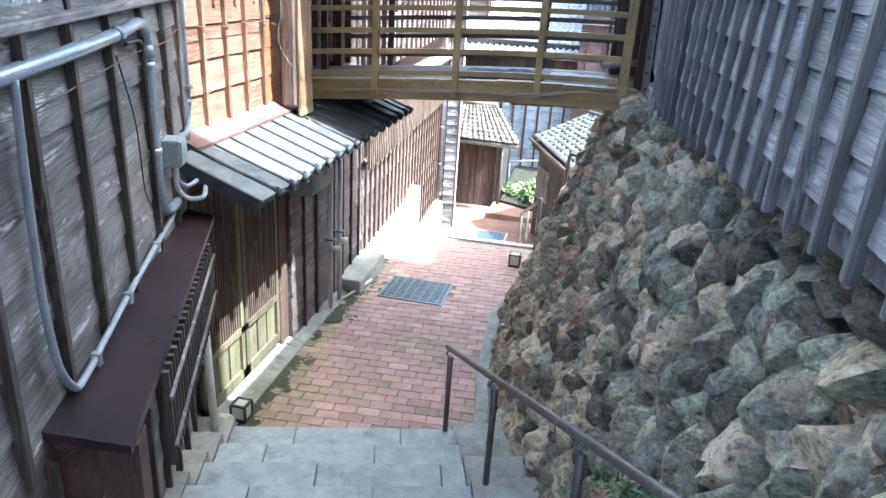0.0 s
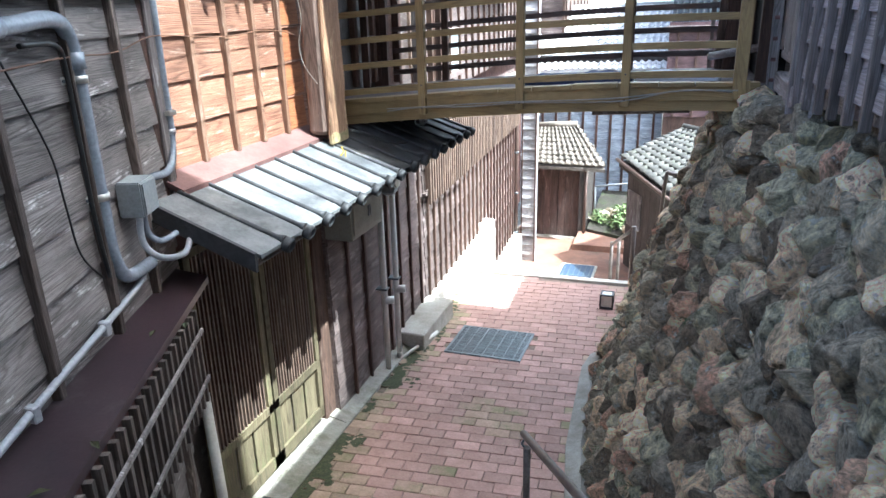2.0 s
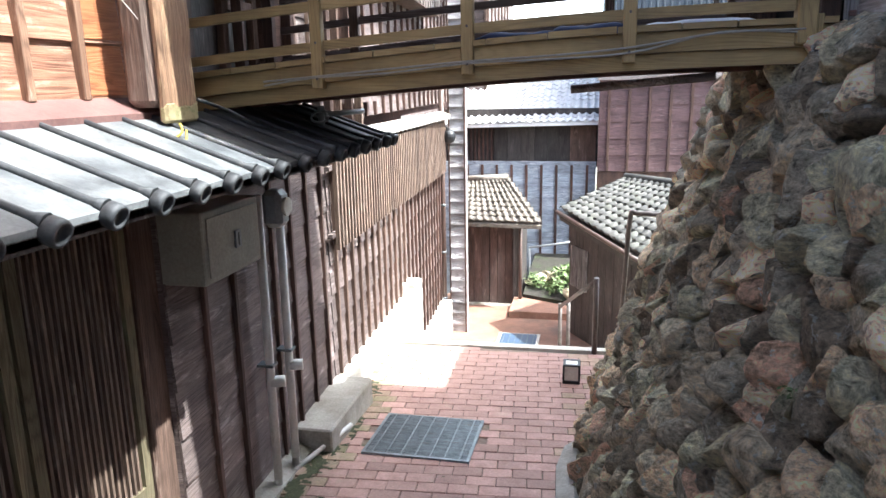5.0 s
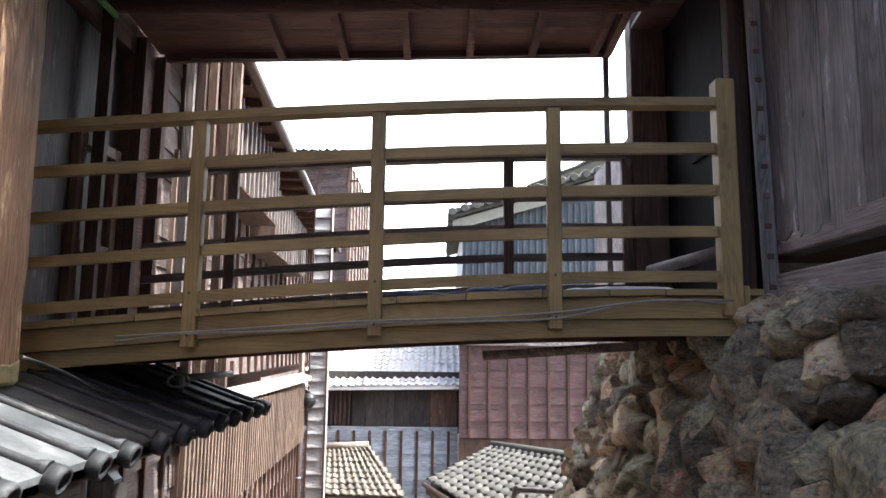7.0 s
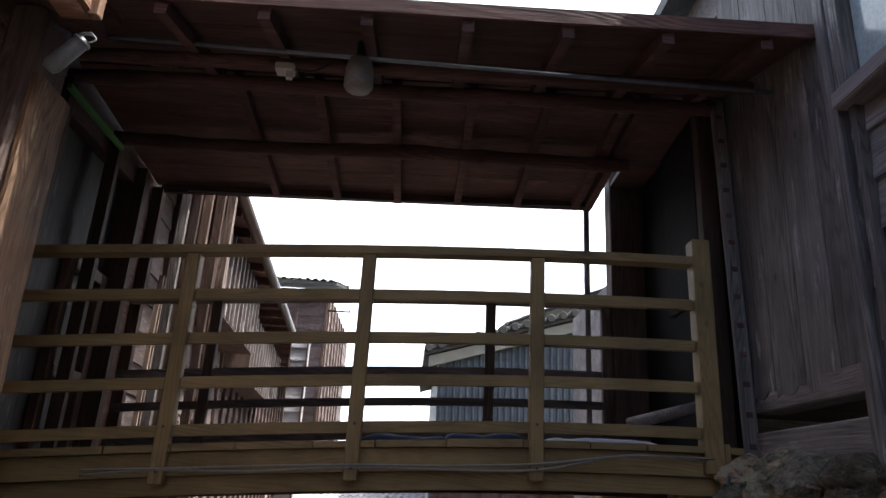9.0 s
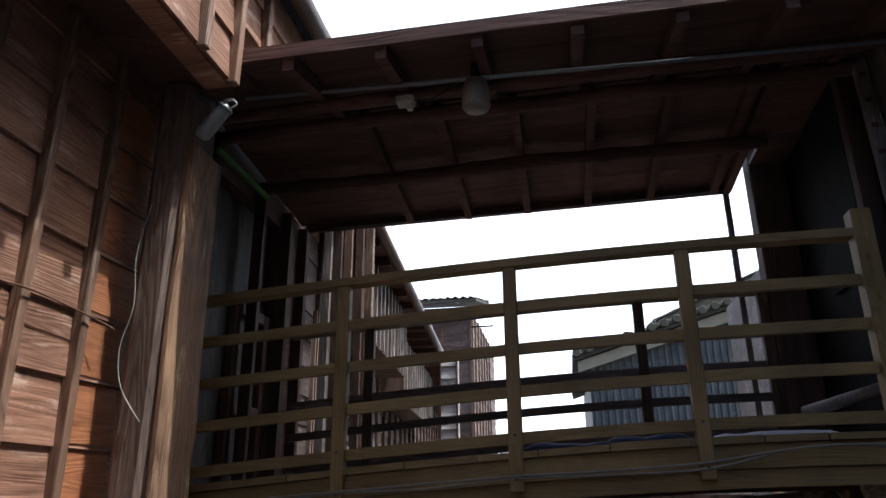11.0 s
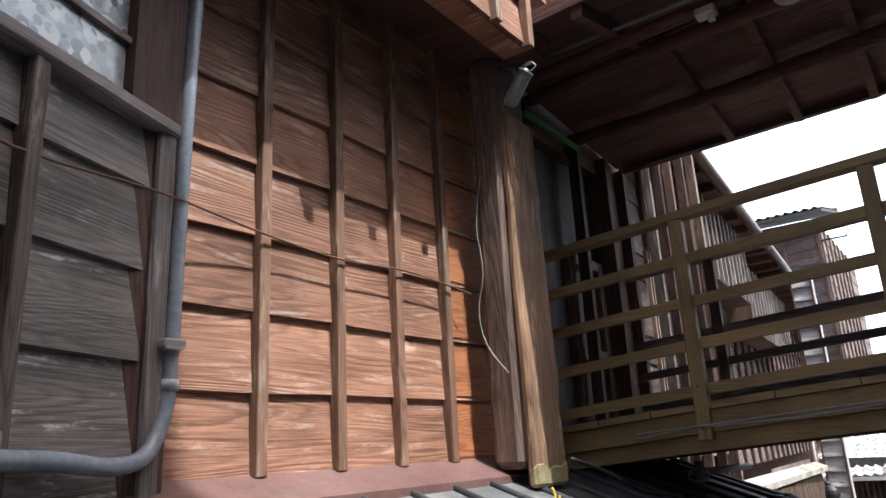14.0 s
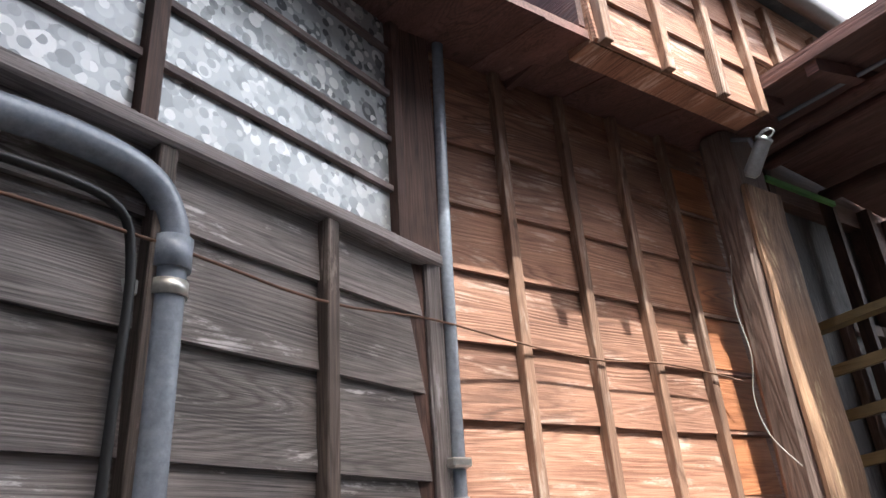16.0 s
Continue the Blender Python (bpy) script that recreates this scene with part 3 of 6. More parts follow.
column = thing("timber_column", "thick bare log post, weathered grey beside split yellow wood", "post")
part("old_half", boxes((-2.475, -2.335, 5.27, 5.50, 2.12, 3.77), bevel=0.028), W_POST_OLD, column)
bm = boxes((-2.334, -2.30, 5.285, 5.52, 2.06, 3.5), bevel=0.01)
bmesh.ops.subdivide_edges(bm, edges=[e for e in bm.edges if abs(e.verts[0].co.z - e.verts[1].co.z) > 0.5], cuts=10)
for v in bm.verts:
    v.co.x += 0.012 * noise.noise((v.co.y * 6, v.co.z * 5, 1.0)) - 0.012 * (v.co.z - 2.05)
part("split_half", bm, W_POST, column, "split bare log with a yellow mossy foot")
foot = boxes((-2.336, -2.297, 5.283, 5.522, 2.057, 2.135), bevel=0.012)
bmesh.ops.subdivide_edges(foot, edges=foot.edges[:], cuts=4, use_grid_fill=True)
for v in foot.verts:
    v.co.z += 0.05 * noise.noise((v.co.y * 14, v.co.x * 10, 3.0)) * (1 if v.co.z > 2.11 else 0.1)
part("mossy_foot", foot, M_FOOT, column, "yellow-green mossy foot of the log")
orange_repair = thing("repair_boards", "brighter rust-orange boards beside the log post", "boards")
for k in range(7):
    ob = part("board", boxes((0, 0.25, -0.026, -0.02, 0.014, 0.212)), W_RUST, orange_repair)
    ob.matrix_basis = along((-2.58, 5.16), (-2.58, 5.4))[0] @ pose(0, 0, 2.155 + 0.2175 * k, -3.5)

# jetty over the orange wall
JX = -2.175
clap_wall("wall_jetty", (JX, 4.38), (JX, 5.255), 3.695, 4.285, 0.19, [0.03, 0.32, 0.61, 0.84], W_ORANGE, W_ORANGE_V, "sunlit overhanging upper wall of orange boards", bw=0.038, bd=0.03, seed=9, bat_z=(3.68, 4.285))
clap_wall("wall_jetty_back", (JX, 5.265), (JX, 6.85), 3.99, 4.285, 0.19, (0.19, 0.57, 0.95, 1.33), W_ORANGE, W_ORANGE_V, "upper wall of orange boards running on above the bridge roof", bw=0.038, bd=0.03, seed=10)
structure("jetty_roof", slab([(JX + 0.115, 4.24, 4.41), (JX + 0.115, 6.85, 4.39), (-4.6, 6.85, 5.25), (-4.6, 4.24, 5.25)], 0.06), M_RIB, "dark tiled roof over the overhanging storey", "roof")
soffit = thing("jetty_soffit", "dark timber boards under the overhang", "ceiling", "", "structure")
for k in range(9):
    y = 3.6 + 0.2 * k
    part("board", slab([(-2.7, y, 3.86), (JX - 0.006, y, 3.745), (JX - 0.006, y + 0.2, 3.745), (-2.7, y + 0.2, 3.86)], 0.03 + 0.004 * (k % 2)), W_SOOT, soffit)
structure("jetty_end", boxes((-2.9, JX - 0.01, 4.35, 4.376, 3.76, 4.30)), W_SOOT, "dark end of the overhanging storey")
structure("house_block", boxes((-7.0, -2.72, -3.0, 5.8, -0.5, 4.2), (-7.0, -2.72, 5.801, 7.3, -0.5, 2.24), (-7.0, -3.15, 5.801, 7.3, 2.241, 4.2), (-3.149, -2.72, 7.1, 7.3, 2.241, 4.2), (-3.149, -2.72, 5.801, 7.099, 3.99, 4.2)), W_SOOT, "timber house body behind the boarded walls, with a passage off the bridge")
bm = bmesh.new()
box(bm, -0.6, DARK_L, 0.11, 0.6, 1.0, 3.95, DARK_M)
structure("house_front_block", bm, W_SOOT, "timber house body behind the tarred wall")
solid("roof_gutter", tube([(-2.04, 4.24, 4.325), (-2.04, 6.85, 4.305)], 0.043), M_PIPE_BROWN, "round grey-brown rain gutter at the upper eave", "gutter")

# ---- left: ledge and lower storey ----
lm = bmesh.new()
pts = [DARK(1.66, 0.0), DARK(3.86, 0.0), (-2.27, 3.82), (-1.36, 1.68)]
vs = [lm.verts.new((x, y, 1.70)) for x, y in pts]
vb = [lm.verts.new((x, y, 1.665)) for x, y in pts]
lm.faces.new(vs)
lm.faces.new(vb[::-1])
for i in range(4):
    lm.faces.new((vs[i], vb[i], vb[(i + 1) % 4], vs[(i + 1) % 4]))
bmesh.ops.recalc_face_normals(lm, faces=lm.faces[:])
structure("metal_ledge", lm, M_MAROON_METAL, "maroon sheet-metal ledge capping the lower wall", "ledge")

LOW0, LOW1 = (-1.40, 1.72), (-2.34, 3.90)
LOW_M, LOW_L = along(LOW0, LOW1)
LOWB0, LOWB1 = (-1.60, 1.74), (-2.50, 3.76)
LOWB_M, LOWB_L = along(LOWB0, LOWB1)
lower = clap_wall("wall_lower_tarred", LOWB0, LOWB1, -0.1, 1.2, 0.26, spread(0, LOWB_L, 0.3), W_DARK, W_DARK_V, "dark boarded lower wall beside the stairs", bw=0.04, thick=0.12)
bm = bmesh.new()
box(bm, 0, LOWB_L, 0.03, 0.12, 1.2, 1.66, LOWB_M)
structure("wall_lattice_back", bm, W_SOOT, "dark recess behind the slatted screen")
screen = thing("slat_screen", "dark upright slats screening the lower wall under the ledge", "lattice")
lattice(screen, LOW_M, 0.45, LOW_L - 0.4, 1.2, 1.66, 0.065, 0.022, 0.03, W_DARK_V, "slat", -0.02)
for z in (1.3, 1.54):
    bm = bmesh.new()
    box(bm, 0.45, LOW_L - 0.4, -0.062, -0.05, z, z + 0.02, LOW_M)
    part("rail", bm, W_DARK, screen)
bm = bmesh.new()
box(bm, 0.0, 0.12, -0.03, 0.1, -0.1, 1.665, LOW_M)
solid("end_post", bm, W_SOOT_V, "dark square end post carrying the metal ledge", "post")

clap_wall("wall_lower_near", DARK(0.2, 0.02), DARK(1.72, 0.02), 0.4, 1.6, 0.206, (0.3, 0.7, 1.1, 1.5), W_BROWN, W_DARK_V, "brown boarded lower wall by the upper stairs", thick=0.1)

# lattice doors under the tiled pent roof
LX = -2.55
structure("wall_doorway", boxes((LX - 0.22, LX - 0.12, 3.85, 5.3, -0.3, 2.0)), W_BROWN, "brown inner wall behind the lattice doors")
DOOR_M, _ = along((LX, 3.95), (LX, 5.3))


def lattice_door(u0, u1):
    d = thing("lattice_door", "sliding lattice door with pale damp-stained lower panels", "door", "sliding lattice doors")
    for a, b, z0, z1, nm in ((u0, u0 + 0.05, 0.0, 1.75, "stile"), (u1 - 0.05, u1, 0.0, 1.75, "stile"), (u0, u1, 0.0, 0.09, "bottom_rail"), (u0, u1, 0.42, 0.48, "middle_rail"), (u0, u1, 1.70, 1.75, "top_rail")):
        bm = bmesh.new()
        box(bm, a, b, -0.03, 0.005, z0, z1, DOOR_M)
        part(nm, bm, W_MOSSY, d)
    n = 3
    for i in range(n):
        a, b = u0 + 0.05 + (u1 - u0 - 0.1) * i / n, u0 + 0.05 + (u1 - u0 - 0.1) * (i + 1) / n
        bm = bmesh.new()
        box(bm, a + 0.012, b - 0.012, -0.012, 0.0, 0.09, 0.42, DOOR_M)
        part("panel", bm, W_MOSSY, d)
    bm = bmesh.new()
    box(bm, u0 + 0.02, u1 - 0.02, 0.012, 0.02, 0.48, 1.7, DOOR_M)
    part("backing", bm, W_BROWN_V, d)
    lattice(d, DOOR_M, u0 + 0.06, u1 - 0.06, 0.48, 1.70, 0.034, 0.014, 0.024, W_SLAT, "slat", 0.0)
    for z in (0.8, 1.1, 1.4):
        bm = bmesh.new()
        box(bm, u0 + 0.05, u1 - 0.05, 0.0, 0.01, z, z + 0.018, DOOR_M)
        part("cross_rail", bm, W_SOOT, d)


lattice_door(0.0, 0.64)
lattice_door(0.66, 1.28)
solid("door_post", boxes((LX - 0.1, LX + 0.03, 5.26, 5.42, -0.15, 1.95), bevel=0.008), W_BROWN_V, "brown square timber post beside the lattice door", "post")
solid("door_lintel", boxes((LX - 0.1, LX + 0.02, 3.9, 5.26, 1.76, 1.92)), W_SOOT, "dark lintel above the lattice doors", "beam")

# boarded wall running on down the path
FAR_A, FAR_B = (-2.50, 5.42), (-2.80, 12.55)
FAR_M, FAR_L = along(FAR_A, FAR_B)
clap_wall("wall_brown_near", FAR_A, (-2.59, 7.62), -0.12, 1.85, 0.235, (0.30, 0.62, 1.15, 1.45, 1.75, 2.05), W_BROWN, W_SOOT_V, "brown weatherboard wall with dark battens", thick=0.15, bw=0.03, bd=0.022)
clap_wall("wall_brown_far", (-2.595, 7.65), (-2.69, 10.2), -0.08, 1.78, 0.235, spread(0, 2.55, 0.22), W_BROWN, W_BROWN_V, "brown weatherboard wall with close battens", thick=0.15, bw=0.032, bd=0.024)
clap_wall("wall_brown_end", (-2.69, 10.2), FAR_B, -0.95, 1.78, 0.235, spread(0, 2.36, 0.22), W_BROWN, W_SOOT_V, "brown weatherboard wall with close battens, far end", thick=0.15, bw=0.032, bd=0.024)
slats = thing("tan_slat_screen", "tan upright slats hanging over the upper boarded wall", "lattice")
lattice(slats, FAR_M, 2.15, FAR_L, 1.0, 1.72, 0.085, 0.035, 0.03, W_SLAT, "slat", -0.09)
for z in (1.1, 1.6):
    bm = bmesh.new()
    box(bm, 2.1, FAR_L, -0.09, -0.05, z, z + 0.03, FAR_M)
    part("rail", bm, W_BROWN, slats)
structure("wall_base_near", boxes((-2.72, -2.50, 7.7, 10.25, -0.75, -0.06), bevel=0.01), M_PLASTER, "sunlit whitewashed plinth under the boards", "plinth")
structure("wall_base_pillar", boxes((-2.80, -2.52, 10.0, 10.3, -1.0, 0.05), bevel=0.01), M_PLASTER, "whitewashed plinth end standing higher", "plinth")
structure("wall_base_far", boxes((-2.95, -2.62, 10.3, 12.55, -1.5, -0.9), bevel=0.01), M_PLASTER, "whitewashed lower plinth", "plinth")
solid("stone_block", boxes((-2.58, -2.28, 6.75, 7.65, -0.35, -0.03), bevel=0.012), M_CONC, "grey dressed stone block at the foot of the wall", "stone block")

# concrete strip along the left wall
for y0, y1, xa, xb in ((3.9, 5.3, LX - 0.05, -2.3), (5.3, 6.8, -2.52, -2.36)):
    bm = slab([(xa, y0, path_floor(y0) + 0.06), (xb, y0, path_floor(y0) + 0.015), (xb - 0.06, y1, path_floor(y1) + 0.015), (xa, y1, path_floor(y1) + 0.06)], 0.3)
    structure("kerb", bm, M_CONC, "worn concrete strip with moss along the wall", "kerb")

# ---- pent roof ----
EAVE_X, EAVE_Z, TOP_X, TOP_Z = -1.87, 1.885, -2.44, 2.09


def pent_roof(name, y0, y1, pan, label, caps):
    roof = thing(name, label, "roof", "", "structure")
    ys = caps
    edges = [y0] + [(a) for a in ys] + [y1]
    for a, b in zip(edges, edges[1:]):
        if b - a > 0.03:
            part("roof_panel", slab([(EAVE_X, a, EAVE_Z), (EAVE_X, b, EAVE_Z), (TOP_X, b, TOP_Z), (TOP_X, a, TOP_Z)], 0.018), pan, roof)
    d = Vector((TOP_X - EAVE_X, 0, TOP_Z - EAVE_Z)).normalized()
    for y in ys:
        rib = part("rib", tube([Vector((EAVE_X, y, EAVE_Z + 0.006)) + d * s for s in (0.0, 0.04, 0.2, 0.4, 0.6)], [0.026, 0.013, 0.011, 0.011, 0.011], 8), M_RIB, roof)
        cb = bmesh.new()
        out = -d
        ring = []
        c = Vector((EAVE_X, y, EAVE_Z - 0.008))
        side, up = Vector((0, 1, 0)), out.cross(Vector((0, 1, 0)))
        prof = ((0.02, 0.0), (0.036, 0.002), (0.038, 0.03), (0.034, 0.042), (0.025, 0.042), (0.023, 0.03), (0.0, 0.03))
        prev = None
        for r, o in prof:
            loop = [cb.verts.new(c + out * o + (side * math.cos(t) + up * math.sin(t)) * max(r, 0.001)) for t in (2 * math.pi * k / 14 for k in range(14))]
            if prev:
                for k in range(14):
                    f = cb.faces.new((prev[k], prev[(k + 1) % 14], loop[(k + 1) % 14], loop[k]))
                    f.smooth = True
            prev = loop
        part("end_cap", cb, M_RIB, rib)
    part("eave_board", boxes((EAVE_X - 0.05, EAVE_X - 0.03, y0, y1, EAVE_Z - 0.06, EAVE_Z - 0.01)), W_DARK, roof)
    return roof


pent_roof("pent_roof_near", 3.70, 5.42, M_ROOF, "weathered pale grey pent roof with ribs and round end caps", [3.90, 4.10, 4.31, 4.52, 4.73, 4.94, 5.15, 5.34])
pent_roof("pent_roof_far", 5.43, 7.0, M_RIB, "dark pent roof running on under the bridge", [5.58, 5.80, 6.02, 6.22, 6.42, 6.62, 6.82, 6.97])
solid("roof_side_board", slab([(EAVE_X - 0.02, 3.68, EAVE_Z + 0.01), (EAVE_X - 0.02, 3.70, EAVE_Z + 0.01), (TOP_X, 3.70, TOP_Z + 0.01), (TOP_X, 3.68, TOP_Z + 0.01)], 0.09), M_RIB, "dark barge board at the end of the pent roof", "barge board")
structure("roof_soffit", slab([(EAVE_X - 0.03, 3.72, EAVE_Z - 0.03), (EAVE_X - 0.03, 7.0, EAVE_Z - 0.03), (TOP_X - 0.1, 7.0, TOP_Z - 0.02), (TOP_X - 0.1, 3.72, TOP_Z - 0.02)], 0.02), W_SOOT, "dark boards under the pent roof", "ceiling")

# ---- covered bridge ----
BX0, BX1, BY0, BY1 = -2.56, 0.24, 5.89, 7.0


def camber(x):
    return 0.155 * math.sin(max(0.0, min(1.0, (x - BX0) / (BX1 - BX0))) * math.pi / 2)


def bent(x0, x1, y0, y1, z0, z1, n=18, k=1.0):
    """A bar across the bridge that follows its gentle rise."""
    bm = bmesh.new()
    rows = []
    for i in range(n + 1):
        x = x0 + (x1 - x0) * i / n
        c = k * camber(x)
        rows.append([bm.verts.new(p) for p in ((x, y0, z0 + c), (x, y1, z0 + c), (x, y1, z1 + c), (x, y0, z1 + c))])
    for a, b in zip(rows, rows[1:]):
        for k in range(4):
            bm.faces.new((a[k], a[(k + 1) % 4], b[(k + 1) % 4], b[k]))
    bm.faces.new(rows[0][::-1])
    bm.faces.new(rows[-1])
    bmesh.ops.recalc_face_normals(bm, faces=bm.faces[:])
    return bm


bridge = thing("footbridge", "ochre-brown painted covered timber footbridge between two houses", "bridge", "", "structure")
part("deck", bent(BX0 - 0.1, BX1 + 0.1, BY0 + 0.04, BY1 - 0.04, 2.21, 2.255), W_BROWN, bridge)
part("front_beam", bent(BX0, BX1 + 0.05, BY0 - 0.005, BY0 + 0.06, 2.15, 2.233, k=1.08), W_OCHRE, bridge)
part("lower_beam", bent(BX0, BX1 + 0.05, BY0 + 0.012, BY0 + 0.075, 2.083, 2.147, k=1.08), W_OCHRE, bridge)
rng = random.Random(61)
x = BX0
while x < BX1 + 0.02:
    w = rng.uniform(0.2, 0.29)
    part("deck_edge", bent(x, min(x + w - 0.006, BX1 + 0.05), BY0 - 0.024 + rng.uniform(-0.008, 0.004), BY0 + 0.07, 2.236, 2.262 + rng.uniform(-0.003, 0.003), 2, 1.08), W_OCHRE, bridge, "ochre-stained deck board end")
    x += w
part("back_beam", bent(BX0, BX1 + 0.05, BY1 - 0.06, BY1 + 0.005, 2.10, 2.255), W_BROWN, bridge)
for y in (6.25, 6.62):
    part("under_beam", bent(BX0, BX1, y, y + 0.09, 2.08, 2.205), W_SOOT, bridge)
# underside of each rail, and how far it follows the rise of the deck
RAILS = ((3.014, 0.87), (2.829, 0.87), (2.647, 0.95), (2.471, 1.03), (2.292, 1.06))


def railing(name, y, posts, mat, matv, label, lift=0.0):
    r = thing(name, label, "railing")
    for i, (z, k) in enumerate(RAILS):
        z += lift * (2 if i == 0 else 1)
        if i == 0:
            part("handrail", bent(BX0, BX1 - 0.106, y - 0.04, y + 0.03, z, z + 0.034, k=k), mat, r)
        else:
            part("rail", bent(BX0, BX1 - 0.106, y - 0.012, y + 0.018, z, z + 0.042, k=k), mat, r)
    for x in posts:
        c = camber(x)
        post = part("post", boxes((x - 0.027, x + 0.027, y - 0.034, y + 0.014, 2.126 + c, 3.013 + 0.87 * c + lift * 2), bevel=0.004), matv, r)
        for z in (2.17, 2.33):
            part("bolt", tube([(x, y - 0.039, z + c), (x, y - 0.033, z + c)], 0.006, 8), M_RAIL, post)
    return r


railing("bridge_railing", BY0, (-1.885, -1.187, -0.502), W_OCHRE, W_OCHRE_V, "ochre-brown five-bar timber railing of the footbridge")
# far railing takes a darker brown than the ochre one to stand for shade
railing("bridge_railing", BY1, (-2.08, -0.57, 0.08), W_BROWN, W_BROWN_V, "five-bar railing on the far side, shade put into its brown", 0.045)
newel = thing("end_newel", "ochre square end post of the railing with a sawn top", "post")
part("shaft", boxes((0.137, 0.212, BY0 - 0.04, BY0 + 0.035, 2.325, 3.262), bevel=0.006), W_OCHRE_V, newel)
part("cheek", boxes((0.213, 0.236, BY0 - 0.036, BY0 + 0.03, 2.325, 2.44), bevel=0.004), W_OCHRE_V, newel)

# roof over the bridge
roof_parts = thing("bridge_roof", "dark sooty timber roof over the footbridge", "roof", "", "structure")


def roof_z(x, y):
    """Underside of the roof boards: highest over the second purlin, sagging towards the far eave."""
    up = 0.017 * (x + 2.2)
    if y < 6.0:
        return 3.8 + up + 0.19 * (y - 5.26) / 0.74
    sag = -0.108 + 0.02 * max(0.0, x + 1.3)
    return 3.99 + up + sag * (y - 6.0) / 1.14


def roof_sheet(x0, x1, y0, y1, low, thick):
    c = [(x, y, roof_z(x, y) + low + thick) for x, y in ((x0, y0), (x1, y0), (x1, y1), (x0, y1))]
    return slab(c, thick)


rng = random.Random(23)
for y0, y1, right in ((5.262, 5.47, 0.55), (5.472, 5.73, 0.55), (5.732, 5.998, 0.55), (6.002, 6.3, 0.55), (6.302, 6.6, 0.3), (6.602, 6.88, 0.045), (6.882, 7.14, 0.04)):
    left = JX + 0.004 if y0 < 5.3 else -2.6
    part("board", roof_sheet(left, right, y0 + 0.002, y1, rng.uniform(0.0, 0.005), 0.016), W_SOOT, roof_parts)
part("top_near", roof_sheet(JX + 0.004, 0.6, 5.255, 5.999, 0.024, 0.012), M_RIB, roof_parts)
part("top_far", roof_sheet(-2.6, 0.05, 5.97, 7.17, 0.04, 0.02), M_RIB, roof_parts)
fascia = boxes((JX + 0.004, 0.55, 5.24, 5.254, 3.788, 3.846))
for v in fascia.verts:
    v.co.z += 0.017 * (v.co.x + 2.2)
part("near_fascia", fascia, W_SOOT, roof_parts)
part("eave_return", boxes((-2.62, JX + 0.002, 5.262, 5.47, 3.82, 3.85)), W_SOOT, roof_parts)
part("far_fascia", roof_sheet(-2.55, 0.04, 7.118, 7.14, -0.052, 0.05), W_SOOT, roof_parts)
part("far_wire", tube([(x, 7.105, roof_z(x, 7.1) - 0.045) for x in (-2.4, -1.8, -1.2, -0.6, 0.0)], 0.005, 6), M_PIPE, roof_parts)
for x in spread(-2.13, 0.4, 0.345):
    part("rafter", roof_sheet(x - 0.022, x + 0.022, 5.262, 5.998, -0.057, 0.055), W_SOOT, roof_parts)
    if x < 0.1:
        part("rafter", roof_sheet(x + 0.06, x + 0.102, 6.002, 7.115, -0.057, 0.055), W_SOOT, roof_parts)
structure("doorway_soffit", boxes((0.302, 0.6, 6.605, 7.4, 3.96, 4.0), (0.302, 0.6, 6.31, 6.604, 3.96, 4.0), (0.112, 0.3, 6.61, 6.935, 3.975, 4.0)), W_SOOT, "dark boards over the dim doorway", "ceiling")
part("end_rafter", roof_sheet(0.0, 0.044, 6.002, 7.115, -0.052, 0.05), W_SOOT, roof_parts)
for y, r in ((5.66, 0.03), (5.95, 0.036), (6.5, 0.04)):
    rng = random.Random(int(y * 100))
    part("log_purlin", tube(smooth_path([(x, y + rng.uniform(-0.014, 0.014), roof_z(x, y) - 0.048 - r * 0.9 + rng.uniform(-0.008, 0.008)) for x in (-2.6, -2.1, -1.6, -1.1, -0.6, -0.1, 0.35 if y < 6.2 else 0.09)]), [r * rng.uniform(0.85, 1.1) for _ in range(31)]), W_SOOT, roof_parts)
part("conduit", tube([(-2.3, 5.57, 3.842), (0.4, 5.57, 3.806)], 0.009), M_PIPE, roof_parts)

# lamp under the bridge roof
lamp = thing("ceiling_lamp", "small opal jar-shaped lamp under the bridge roof", "lamp")
lb = bmesh.new()
prev = None
for r, z in ((0.001, 0.0), (0.05, 0.0), (0.058, 0.015), (0.056, 0.08), (0.046, 0.125), (0.03, 0.135), (0.001, 0.136)):
    ring = [lb.verts.new((-1.27 + r * math.cos(a), 5.57 + r * math.sin(a), 3.685 + z)) for a in (2 * math.pi * k / 20 for k in range(20))]
    if prev:
        for k in range(20):
            lb.faces.new((prev[k], prev[(k + 1) % 20], ring[(k + 1) % 20], ring[k])).smooth = True
    prev = ring
part("shade", lb, M_OPAL, lamp)
part("holder", tube([(-1.27, 5.57, 3.82), (-1.27, 5.57, 3.92)], 0.02), M_BLACK, lamp)
sock = thing("socket", "small white plastic socket on the purlin", "socket")
part("body", boxes((-1.605, -1.53, 5.575, 5.635, 3.757, 3.79), bevel=0.005), M_CREAM, sock)
part("flex", tube(smooth_path([(-1.54, 5.6, 3.775), (-1.46, 5.6, 3.77), (-1.40, 5.59, 3.80), (-1.36, 5.58, 3.83)], 4), 0.004, 6), M_CABLE, sock)
part("plug", boxes((-1.56, -1.537, 5.585, 5.61, 3.728, 3.756)), M_CREAM, sock)

